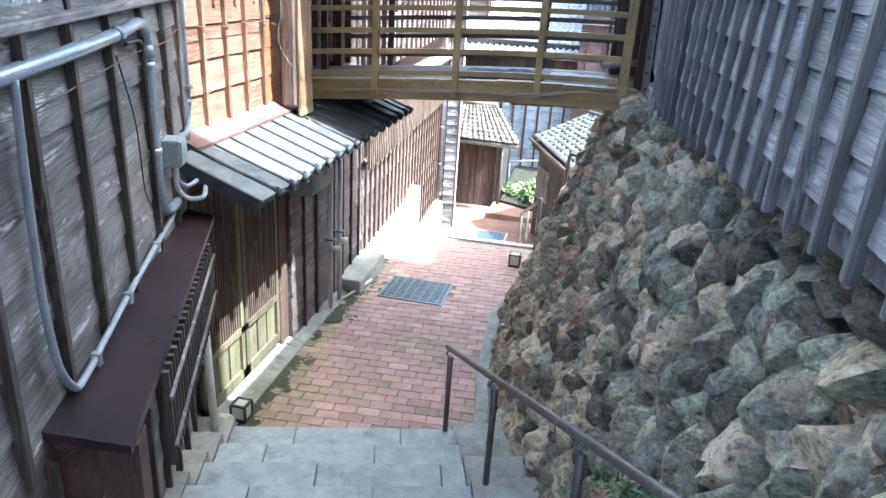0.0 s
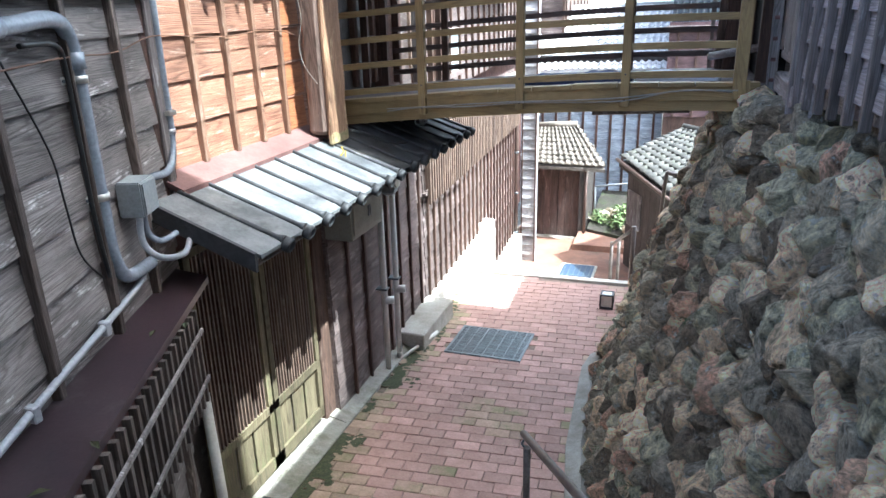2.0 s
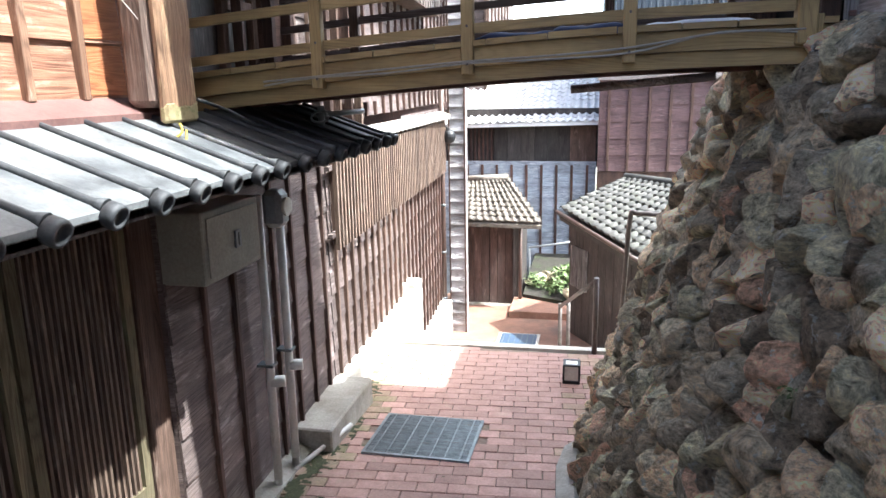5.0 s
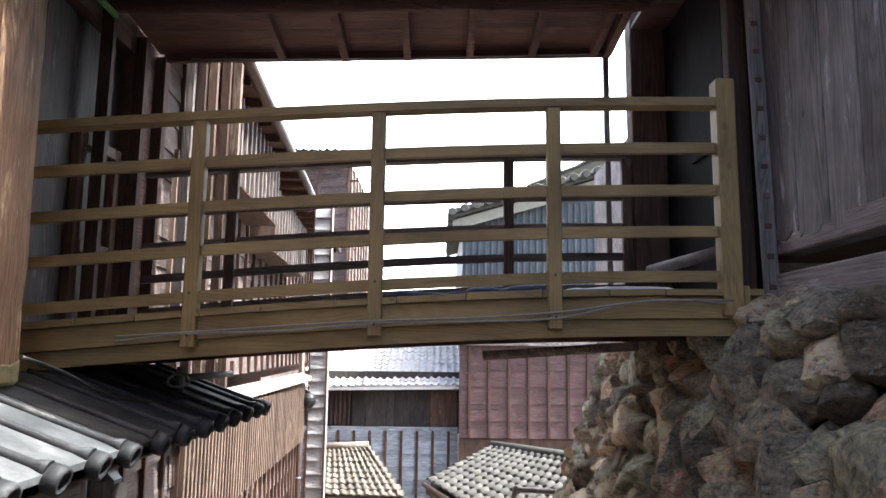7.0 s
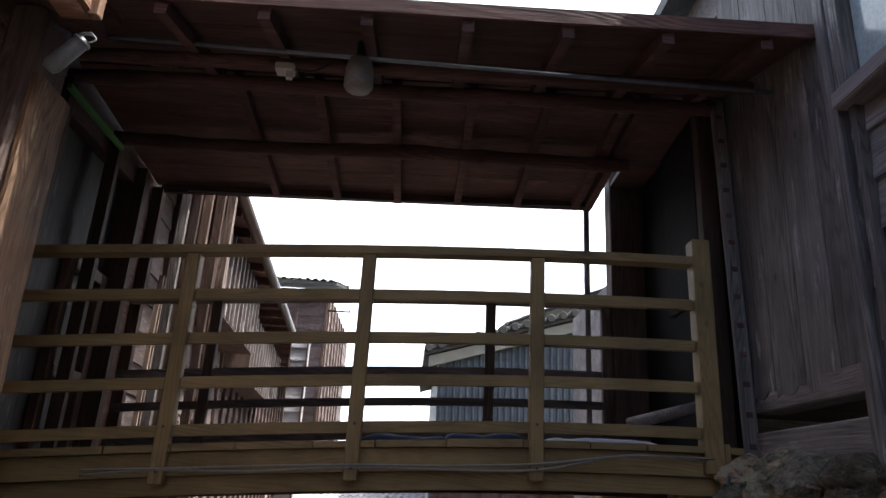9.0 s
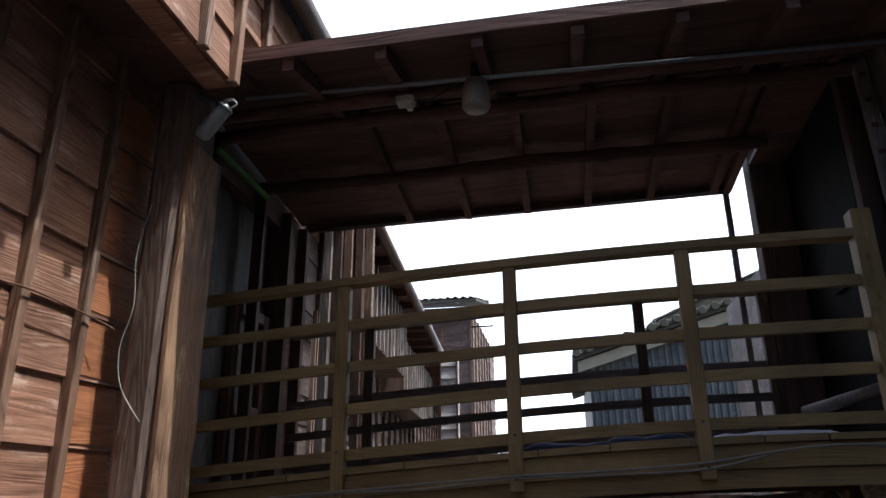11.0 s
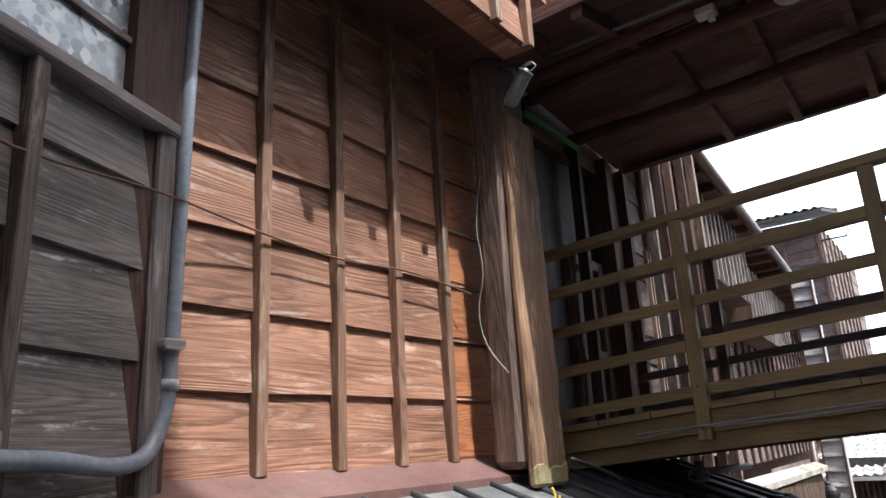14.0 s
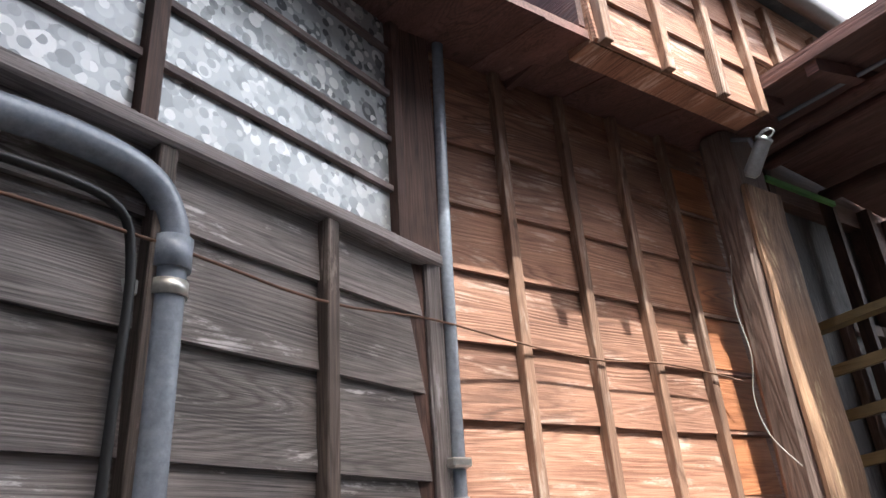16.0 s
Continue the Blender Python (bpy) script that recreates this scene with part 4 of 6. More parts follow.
# floodlight at the column head
flood = thing("floodlight", "grey floodlight housing with coiled cable at the column head", "lamp")
part("housing", tube([(-2.275, 5.26, 3.49), (-2.265, 5.26, 3.505), (-2.18, 5.25, 3.60), (-2.17, 5.25, 3.61)], [0.02, 0.03, 0.028, 0.02], 16), M_BOX, flood)
part("rim", tube([(-2.185, 5.25, 3.595), (-2.177, 5.25, 3.605)], 0.032, 16), M_BOX, flood)
part("bracket", tube([(-2.33, 5.3, 3.70), (-2.26, 5.3, 3.66), (-2.22, 5.26, 3.56)], 0.01), M_PIPE, flood)
part("cable", tube(smooth_path([(-2.165 + 0.03 * math.cos(a), 5.235 + 0.002 * a, 3.612 + 0.018 * math.sin(a)) for a in (0.9 * k for k in range(12))], 3), 0.0035, 6), M_PIPE_PALE, flood)

# dim sides of the bridge
FL_M, FL_L = along((-2.60, 5.46), (-2.60, 7.2))
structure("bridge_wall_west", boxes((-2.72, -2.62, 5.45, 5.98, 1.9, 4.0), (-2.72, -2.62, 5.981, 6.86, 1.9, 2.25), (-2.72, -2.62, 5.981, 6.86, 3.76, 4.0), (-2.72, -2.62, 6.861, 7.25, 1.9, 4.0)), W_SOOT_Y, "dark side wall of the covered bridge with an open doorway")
for y, w in ((5.95, 0.05), (6.5, 0.035), (6.89, 0.05), (7.16, 0.05)):
    solid("wall_stud", boxes((-2.62, -2.56, y - w / 2, y + w / 2, 2.26, 3.86)), W_SOOT_V, "dark upright stud on the side wall", "post", "studs of the bridge wall")
side_door = thing("side_door", "dark brown framed timber door off the bridge", "door")
part("leaf", boxes((-2.70, -2.685, 5.985, 6.857, 2.255, 3.757)), W_BLACK_V, side_door)
for y0, y1, z0, z1 in ((6.42, 6.48, 2.3, 3.2), (6.78, 6.84, 2.3, 3.2), (6.481, 6.779, 3.14, 3.2), (6.481, 6.779, 2.62, 2.68), (6.03, 6.09, 2.26, 3.7)):
    part("frame", boxes((-2.684, -2.64, y0, y1, z0, z1), bevel=0.004), W_BROWN_V, side_door)
solid("header_strip", boxes((-2.55, -2.53, 5.87, 6.46, 3.77, 3.795)), M_GREEN, "thin green-painted strip under the eave", "trim")
structure("bridge_wall_east", boxes((0.30, 0.44, 6.10, 7.4, 2.2, 4.05)), M_GREYWALL, "grey side wall by the doorway, dimness put into its colour")
solid("doorway_post", boxes((0.268, 0.345, 6.03, 6.096, 2.3, 4.03), bevel=0.005), W_SOOT_V, "dark brown post beside the dim doorway", "post")
# flat dark panel painted as the shade inside an opening
structure("doorway_back", boxes((0.285, 0.298, 6.14, 6.55, 3.1, 3.955)), M_GREYWALL, "thin near-black panel standing for the shade in a doorway", "doorway")
solid("door_jamb", boxes((0.108, 0.298, 6.94, 7.06, 2.3, 4.3), bevel=0.006), W_SOOT_V, "dark jamb at the far end of the bridge", "post")
solid("thin_upright", boxes((0.005, 0.035, 7.145, 7.17, 2.3, 3.93)), W_GREY_V, "thin grey upright at the far eave", "post")
solid("leaning_pole", tube([(0.0, 6.35, 2.545), (0.3, 6.05, 2.625)], 0.026), W_GREY, "pale pole lying along the bridge side", "pole")

# folded bedding on the deck
def bundle(x0, x1, y0, y1, h, mat, label, seed):
    rng = random.Random(seed)
    bm = bmesh.new()
    n, k = 18, 8
    grid = []
    z0 = 2.262 + camber((x0 + x1) / 2)
    for i in range(n + 1):
        row = []
        for j in range(k + 1):
            u, v = i / n, j / k
            edge = min(1, 6 * min(u, 1 - u)) * min(1, 5 * min(v, 1 - v))
            z = z0 + h * (edge ** 0.4) * (0.85 + 0.3 * noise.noise((u * 5 + seed, v * 3, 0.0)))
            row.append(bm.verts.new((x0 + (x1 - x0) * u, y0 + (y1 - y0) * v, z)))
        grid.append(row)
    for i in range(n):
        for j in range(k):
            bm.faces.new((grid[i][j], grid[i + 1][j], grid[i + 1][j + 1], grid[i][j + 1])).smooth = True
    ring = [grid[i][0] for i in range(n + 1)] + [grid[n][j] for j in range(1, k + 1)] + [grid[i][k] for i in range(n - 1, -1, -1)] + [grid[0][j] for j in range(k - 1, 0, -1)]
    bm.faces.new(ring[::-1])
    solid("folded_cloth", bm, mat, label, "bedding")


bundle(-1.2, -0.78, 6.0, 6.5, 0.05, M_CLOTH_NAVY, "dark navy cloth folded on the bridge deck", 1)
bundle(-0.85, -0.48, 6.05, 6.45, 0.06, M_CLOTH_NAVY, "navy cloth bundle lying on the bridge deck", 2)
bundle(-0.46, 0.08, 6.0, 6.5, 0.045, M_CLOTH_WHITE, "pale blue-white bedding laid out on the deck", 3)

# ---- right-hand house ----
RW = lambda y: 0.42 + (5.15 - y) * 0.074
RW_M, RW_L = along((RW(5.15), 5.15), (RW(-1.6), -1.6))
RW_FOOT = lambda u: 2.397 + 0.06 * u
bm = bmesh.new()
for v in box(bm, 0, RW_L, 0.002, 0.15, 0.0, 4.6):
    if v.co.z < 1:
        v.co.z = RW_FOOT(v.co.x) + 0.02
    v.co = RW_M @ v.co
wall_grey = structure("wall_grey", bm, W_GREY, "silver-grey weatherboard wall with close upright battens")
for i in range(13):
    z = 2.377 + 0.165 * i
    run = min(RW_L, max(0.3, (z - 2.387) / 0.06))
    piece("plank", plank_mesh("plank", run, 0.165, W_GREY, 0.022, 40 + i), wall_grey, RW_M @ pose(0, 0, z))
for i in range(30):
    u = 0.06 + 0.225 * i
    bb = boxes((-0.015, 0.015, -0.05, -0.012, 0, 4.6 - RW_FOOT(u)), bevel=0.003)
    piece("batten", mesh_of("batten", bb, W_GREY_BAT), wall_grey, RW_M @ pose(u, 0, RW_FOOT(u)))
PL_M, PL_L = along((0.405, 5.97), (0.42, 5.14))
plank_wall = structure("wall_planks", boxes((0.43, 0.55, 5.16, 5.98, 2.66, 4.6)), W_SOOT_V, "upright grey planks with ragged lower ends")
rng = random.Random(4)
for i in range(4):
    w = 0.207
    bm = bmesh.new()
    n = 8
    top, bot = [], []
    for k in range(n + 1):
        x = i * w + 0.002 + (w - 0.006) * k / n
        bot.append((x, 2.635 - 0.03 * i / 4 + rng.uniform(-0.022, 0.012)))
        top.append((x, 4.58))
    vs = [[bm.verts.new((x, y, z)) for x, z in bot + top[::-1]] for y in (-0.022, 0.0)]
    bm.faces.new(vs[0])
    bm.faces.new(vs[1][::-1])
    for k in range(len(vs[0])):
        q = (k + 1) % len(vs[0])
        bm.faces.new((vs[0][k], vs[1][k], vs[1][q], vs[0][q]))
    bmesh.ops.recalc_face_normals(bm, faces=bm.faces[:])
    piece("plank", mesh_of("plank", bm, W_GREY_V), plank_wall, PL_M)
solid("wall_sill", boxes((0.392, 0.50, 5.15, 5.95, 2.57, 2.66), bevel=0.006), W_GREY_Y, "grey sill board under the upright planks", "beam")
solid("wall_footing", boxes((0.37, 0.50, 5.12, 5.95, 2.385, 2.492), bevel=0.006), W_GREY_Y, "grey footing beam above the stones", "beam")
solid("corner_stud", boxes((0.36, 0.43, 5.14, 5.20, 2.34, 4.58), bevel=0.005), W_GREY_V, "grey upright stud between board walls", "post")
ladder = thing("notched_batten", "pale notched batten nailed upright at the wall edge", "batten")
strip = boxes((0.328, 0.383, 5.915, 5.945, 2.325, 3.97), bevel=0.004)
for v in strip.verts:
    v.co.x -= 0.03 * (v.co.z - 2.325) / 1.6
part("strip", strip, W_GREY_V, ladder)
for i in range(13):
    z = 2.43 + 0.12 * i
    x = 0.352 - 0.03 * (z - 2.325) / 1.6
    part("peg", boxes((x - 0.014, x + 0.014, 5.908, 5.9145, z, z + 0.022), bevel=0.003), W_SOOT, ladder)
solid("upper_sill", boxes((0.33, 0.5, 3.9, 5.12, 3.46, 3.52), bevel=0.006), W_GREY_Y, "grey window sill on the boarded wall", "sill")
structure("house_block_east", boxes((0.95, 5.0, -1.6, 7.6, 2.75, 4.6)), W_SOOT, "timber house body behind the grey boards")
structure("house_block_northeast", boxes((0.46, 3.0, 7.62, 9.5, 2.0, 3.78)), W_GREY, "grey boarded house end beyond the bridge")
# eave out of view; height set so sun reaches the doors, not the kerb
structure("eave_east", slab([(0.3, 3.56, 4.95), (0.3, 7.6, 4.95), (5.0, 7.6, 6.2), (5.0, 3.56, 6.2)], 0.08), M_RIB, "dark tiled eave of the right-hand house", "roof")
# unseen tall wing, added and sized to shade the tarred wall and stairs
structure("eave_east_tall", slab([(0.15, -3.0, 8.3), (0.15, 3.55, 8.3), (5.0, 3.55, 9.3), (5.0, -3.0, 9.3)], 0.1), M_RIB, "unseen high dark slab added to keep sun off the tarred wall", "roof")
structure("wall_east_upper", boxes((0.75, 5.0, -3.0, 3.53, 4.61, 8.35)), W_GREY, "unseen upper wall added under the sun-blocking slab")
structure("wall_east_top", boxes((0.46, 5.0, 3.54, 7.6, 4.61, 4.88)), W_GREY, "unseen upper wall added under the sun-blocking slab under the eave")
structure("wall_behind", boxes((-5.0, 4.0, -4.3, -4.1, 0.0, 3.6)), W_BROWN, "boarded wall closing the lane behind")

# ---- stone retaining wall ----


def stone_base(y):
    pts = ((-3.0, 0.2), (0.0, -0.02), (2.0, -0.1), (2.85, -0.14), (4.0, -0.24), (4.9, -0.40), (5.4, -0.53), (6.1, -0.58), (7.2, -0.55), (8.0, -0.48), (8.6, -0.38), (8.9, -0.24), (9.3, 0.1), (9.6, 0.6))
    for (a, p), (b, q) in zip(pts, pts[1:]):
        if a <= y <= b:
            return p + (q - p) * (y - a) / (b - a)
    return pts[-1][1]


def stone_face(y, z):
    return stone_base(y) + 0.34 * z


def stone_top(y):
    if y < 3.2:
        return 2.5 + (3.2 - y) * 0.14
    if y < 5.2:
        return 2.5 - (y - 3.2) * 0.09
    if y < 6.3:
        return 2.32
    return 2.25 if y < 8.0 else 2.25 - (y - 8.0) * 0.7


def stone_foot(y):
    if y > 4.1:
        return path_floor(min(y, 9.2)) - 0.05
    return -0.05 + (4.1 - y) * 0.39


em = bmesh.new()
ny, nz = 60, 12
grid = []
for i in range(ny + 1):
    y = -2.8 + 12.2 * i / ny
    f, t = stone_foot(y) - 0.1, stone_top(y)
    grid.append([em.verts.new((stone_face(y, f + (t - f) * j / nz) + 0.085, y, f + (t - f) * j / nz)) for j in range(nz + 1)])
for i in range(ny):
    for j in range(nz):
        em.faces.new((grid[i][j], grid[i + 1][j], grid[i + 1][j + 1], grid[i][j + 1]))
for i in range(ny):
    a, b = grid[i][-1], grid[i + 1][-1]
    c = em.verts.new((3.0, b.co.y, b.co.z - 0.02))
    d = em.verts.new((3.0, a.co.y, a.co.z - 0.02))
    em.faces.new((a, b, c, d))
bmesh.ops.recalc_face_normals(em, faces=em.faces[:])
stone_wall = structure("stone_wall", em, M_EARTH, "sloping dry-stone retaining wall of rough mossy boulders", "stone wall")


def rock_mesh(seed, level=4):
    rng = random.Random(seed)
    bm = bmesh.new()
    bmesh.ops.create_icosphere(bm, subdivisions=level, radius=1.0)
    planes = []
    for _ in range(12):
        n = Vector((rng.gauss(0, 1), rng.gauss(0, 1), rng.gauss(0, 1))).normalized()
        planes.append((n, rng.uniform(0.42, 0.74)))
    for v in bm.verts:
        p = v.co.copy()
        for n, d in planes:
            e = p.dot(n) - d
            if e > 0:
                p -= n * e * 0.97
        p = p.lerp(v.co * 0.66, 0.07)
        q = p * 2.1 + Vector((seed * 3.1, seed * 1.7, 0))
        p *= 1.26 * (1 + 0.10 * noise.noise(q) + 0.06 * noise.noise(q * 2.7) + 0.045 * noise.noise(q * 5.0) + 0.04 * noise.noise(q * 10.0))
        v.co = p
    for f in bm.faces:
        f.smooth = True
    me = mesh_of("stone", bm, M_ROCK)
    me.set_sharp_from_angle(angle=radians(30))
    return me


ROCKS = [rock_mesh(i + 1) for i in range(22)]
FAR_ROCKS = [rock_mesh(i + 1, 3) for i in range(22)]


def lay_stones():
    rng = random.Random(11)
    cells = []
    # courses of uneven height, broken up so that no line runs through
    z = -0.4
    while z < 3.3:
        big = 0.92 if z < 0.55 else 1.06
        h = rng.uniform(0.095, 0.15) * big
        yy = -2.7 + rng.uniform(0, 0.2)
        while yy < 9.45:
            w = rng.choice((0.09, 0.11, 0.13, 0.15, 0.18, 0.22)) * big
            zc = z + h / 2 + 0.05 * noise.noise((yy * 1.3, z * 2.0, 3.0)) + rng.uniform(-0.03, 0.03)
            yc = yy + w / 2
            if stone_foot(yc) - 0.05 < zc < stone_top(yc) + 0.02:
                cells.append((yc, zc, w, h * rng.uniform(0.85, 1.45)))
            yy += w
        z += h
    return cells, rng


stone_cells, stone_rng = lay_stones()
stone_cells.sort(key=lambda c: abs(c[0] - 4.0))
rest_v, rest_f = [], []
for i, (y, z, w, h) in enumerate(stone_cells):
    r = stone_rng
    d = 0.06 + 0.045 * r.random() + 0.18 * h
    m = Matrix.Translation((stone_face(y, z) + 0.05 + r.uniform(-0.022, 0.022), y, z)) @ Matrix.Rotation(-0.33, 4, "Y") @ Matrix.Rotation(r.uniform(-0.5, 0.5), 4, "X") @ Matrix.Diagonal((d * 1.15, w * 0.71, h * 0.74, 1)) @ Euler((r.uniform(0, 6), r.uniform(0, 6), r.uniform(0, 6))).to_matrix().to_4x4()
    k = r.randrange(22)
    me = ROCKS[k] if i < 300 else FAR_ROCKS[k]
    if i < 300:
        piece("stone", me, stone_wall, m)
    else:
        o = len(rest_v)
        rest_v.extend([(m @ v.co)[:] for v in me.vertices])
        rest_f.extend([[o + k for k in p.vertices] for p in me.polygons])
rest = bpy.data.meshes.new("far_stones")
rest.from_pydata(rest_v, [], rest_f)
rest.polygons.foreach_set("use_smooth", [True] * len(rest_f))
rest.materials.append(M_ROCK_JOINED)
rest.set_sharp_from_angle(angle=radians(30))
far_stones = new("far_stones", rest)
far_stones.parent = stone_wall
tagged(far_stones, "rough mossy boulders of the retaining wall", "", "", "stuff")

# concrete kerb at the foot of the stones
kb = bmesh.new()
kp = [(4.3, -0.52), (4.9, -0.60), (5.5, -0.69), (6.2, -0.73), (6.8, -0.76), (7.1, -0.72), (7.25, -0.62)]
kv = []
for y, x in kp:
    kv.append([kb.verts.new(c) for c in ((x - 0.05, y, path_floor(y) - 0.03), (x - 0.045, y, path_floor(y) + 0.03), (x + 0.06, y, path_floor(y) + 0.05), (x + 0.14, y, path_floor(y) - 0.03))])
for a, b in zip(kv, kv[1:]):
    for k in range(3):
        kb.faces.new((a[k], b[k], b[k + 1], a[k + 1]))
bmesh.ops.recalc_face_normals(kb, faces=kb.faces[:])
structure("kerb_east", kb, M_CONC, "thin curved concrete kerb at the foot of the stones", "kerb")

# ---- handrail on the stairs ----
rail = thing("stair_handrail", "brown painted steel pipe handrail beside the stairs", "handrail")
RD = Vector((0.407, -0.914, 0.0))
r0 = Vector((-0.81, 4.40, 0.70))
up = [r0 + RD * s + Vector((0, 0, 0.4 * s)) for s in (0, 0.5, 1.0, 2.0, 3.0, 4.2)]
part("pipe", tube(up, 0.021, 12), M_RAIL, rail)
for s, foot in ((0.09, -0.06), (1.17, 0.36), (2.3, 0.85), (3.5, 1.4)):
    p = r0 + RD * s + Vector((0, 0, 0.4 * s))
    part("post", tube([(p.x, p.y, foot), (p.x, p.y, p.z - 0.06)], 0.02, 12), M_RAIL, rail)
    part("bracket", tube(smooth_path([(p.x, p.y, p.z - 0.07), (p.x - 0.03, p.y + 0.01, p.z - 0.05), (p.x - 0.012, p.y, p.z - 0.01)]), 0.007, 8), M_STEEL, rail)


def path_lamp(x, y, s, base, label):
    lp = thing("path_lamp", label, "lamp", "square path lamps")
    a = s / 2
    part("base", boxes((x - a * 1.1, x + a * 1.1, y - a * 1.1, y + a * 1.1, base, base + 0.03), bevel=0.004), M_BLACK, lp)
    for sx in (-1, 1):
        for sy in (-1, 1):
            part("corner_bar", boxes((x + sx * a - 0.008, x + sx * a + 0.008, y + sy * a - 0.008, y + sy * a + 0.008, base + 0.03, base + s * 1.25)), M_BLACK, lp)
    part("pane_box", boxes((x - a + 0.006, x + a - 0.006, y - a + 0.006, y + a - 0.006, base + 0.03, base + s * 1.2)), M_CREAM, lp, "milky white panes")
    for sx0, sx1, sy0, sy1 in ((-1.08, 1.08, -1.08, -0.75), (-1.08, 1.08, 0.75, 1.08), (-1.08, -0.75, -0.75, 0.75), (0.75, 1.08, -0.75, 0.75)):
        part("top_frame", boxes((x + sx0 * a, x + sx1 * a, y + sy0 * a, y + sy1 * a, base + s * 1.2, base + s * 1.32)), M_BLACK, lp)
    part("top_pane", boxes((x - a * 0.75, x + a * 0.75, y - a * 0.75, y + a * 0.75, base + s * 1.2, base + s * 1.28)), M_CREAM, lp)


path_lamp(-2.31, 4.10, 0.115, path_floor(4.1), "small black square path lamp with milky panes by the stairs")
path_lamp(-0.76, 8.42, 0.13, path_floor(8.4), "small black square path lamp with milky panes by the stone wall")
path_lamp(-2.66, 13.3, 0.13, -1.5, "small black square path lamp by the far corner")

# drain grating in the brick path
grate = thing("drain_grating", "galvanised steel drain grating set in the brick path", "grating")
GX0, GX1, GY0, GY1 = -2.07, -1.38, 6.80, 7.42


def gz(y):
    return path_floor(y) + 0.012


def gbar(x0, x1, y0, y1, drop, mat, nm, h=0.0):
    part(nm, slab([(x0, y0, gz(y0) + h), (x1, y0, gz(y0) + h), (x1, y1, gz(y1) + h), (x0, y1, gz(y1) + h)], drop), mat, grate)


gbar(GX0, GX1, GY0, GY1, 0.003, M_BLACK, "pit", -0.008)
for a in ((GX0 - 0.02, GX1 + 0.02, GY0 - 0.02, GY0), (GX0 - 0.02, GX1 + 0.02, GY1, GY1 + 0.02), (GX0 - 0.02, GX0, GY0, GY1), (GX1, GX1 + 0.02, GY0, GY1)):
    gbar(*a, 0.02, M_STEEL, "frame", 0.002)
for y in spread(GY0, GY1, 0.016):
    gbar(GX0, GX1, y - 0.004, y + 0.004, 0.006, M_STEEL, "cross_bar")
for x in spread(GX0, GX1, 0.1):
    gbar(x - 0.004, x + 0.004, GY0, GY1, 0.008, M_STEEL, "bearing_bar", 0.003)


# ---- beyond the bridge: left-hand house ----
HA, HB = (-2.78, 7.35), (-3.60, 18.0)
H_M, H_L = along(HA, HB)
clap_wall("wall_upper_far", HA, HB, 1.9, 4.2, 0.2, spread(0.1, H_L, 0.42), W_BROWN, W_SOOT_V, "tall brown boarded upper storey beyond the bridge", thick=0.2, bw=0.045)
structure("house_block_north", boxes((-8.0, -3.65, 7.4, 18.0, -1.6, 4.2)), W_SOOT, "timber house body beyond the bridge")
eb = bmesh.new()
box(eb, -0.2, H_L, -0.5, 0.6, 4.22, 4.28, H_M)
structure("eave_north", eb, W_SOOT, "dark deep eave of the tall house", "roof")
solid("eave_gutter", tube([H_M @ Vector((u, -0.5, 4.2)) for u in (-0.2, 2.0, 4.5, H_L)], 0.045), M_PIPE_BROWN, "dark round gutter along the deep eave", "gutter")
for u in spread(0.2, H_L, 0.5):
    bm = bmesh.new()
    box(bm, u - 0.03, u + 0.03, -0.46, 0.0, 4.14, 4.218, H_M)
    solid("eave_rafter", bm, W_SOOT, "dark rafter end under the deep eave", "rafter", "eave rafters")


def box_window(u0, u1, z0, z1, out, label):
    w = thing("bay_window", label, "window", "projecting bay windows")
    bm = bmesh.new()
    box(bm, u0, u1, -out, -0.02, z0, z0 + 0.06, H_M)
    part("sill", bm, W_BROWN, w)
    bm = bmesh.new()
    box(bm, u0, u1, -out, -0.02, z1 - 0.06, z1, H_M)
    part("head", bm, W_BROWN, w)
    bm = bmesh.new()
    box(bm, u0 + 0.02, u1 - 0.02, -out + 0.03, -out + 0.04, z0 + 0.06, z1 - 0.06, H_M)
    part("pane", bm, M_GLASS, w, "pale curtained glass")
    for u in (u0 + 0.02, (u0 + u1) / 2, u1 - 0.02):
        bm = bmesh.new()
        box(bm, u - 0.02, u + 0.02, -out, -0.02, z0 + 0.06, z1 - 0.06, H_M)
        part("mullion", bm, W_BROWN_V, w)
    return w


box_window(1.5, 2.6, 2.05, 2.62, 0.12, "brown timber bay window with pale glass")
bay = thing("bay_box", "boarded grey-brown box projecting under the eave", "bay", "", "structure")
bm = bmesh.new()
box(bm, 0.9, 3.2, -0.34, -0.02, 3.45, 4.13, H_M)
part("body", bm, W_SOOT_V, bay)
for u in spread(0.9, 3.2, 0.2):
    bm = bmesh.new()
    box(bm, u - 0.015, u + 0.015, -0.365, -0.342, 3.45, 4.13, H_M)
    part("batten", bm, W_GREY_V, bay)
bars = thing("window_bars", "close upright timber window bars on the tall house", "window bars")
lattice(bars, H_M, 0.45, 0.95, 2.3, 3.5, 0.06, 0.022, 0.03, W_SLAT, "bar", -0.07)
bay_low = thing("bay_box", "dark boarded box farther along the tall house", "bay", "", "structure")
bm = bmesh.new()
box(bm, 3.4, 6.2, -0.3, -0.02, 3.2, 3.9, H_M)
part("body", bm, W_BROWN_V, bay_low)
for u in spread(3.4, 6.2, 0.22):
    bm = bmesh.new()
    box(bm, u - 0.015, u + 0.015, -0.325, -0.302, 3.2, 3.9, H_M)
    part("batten", bm, W_GREY_V, bay_low)
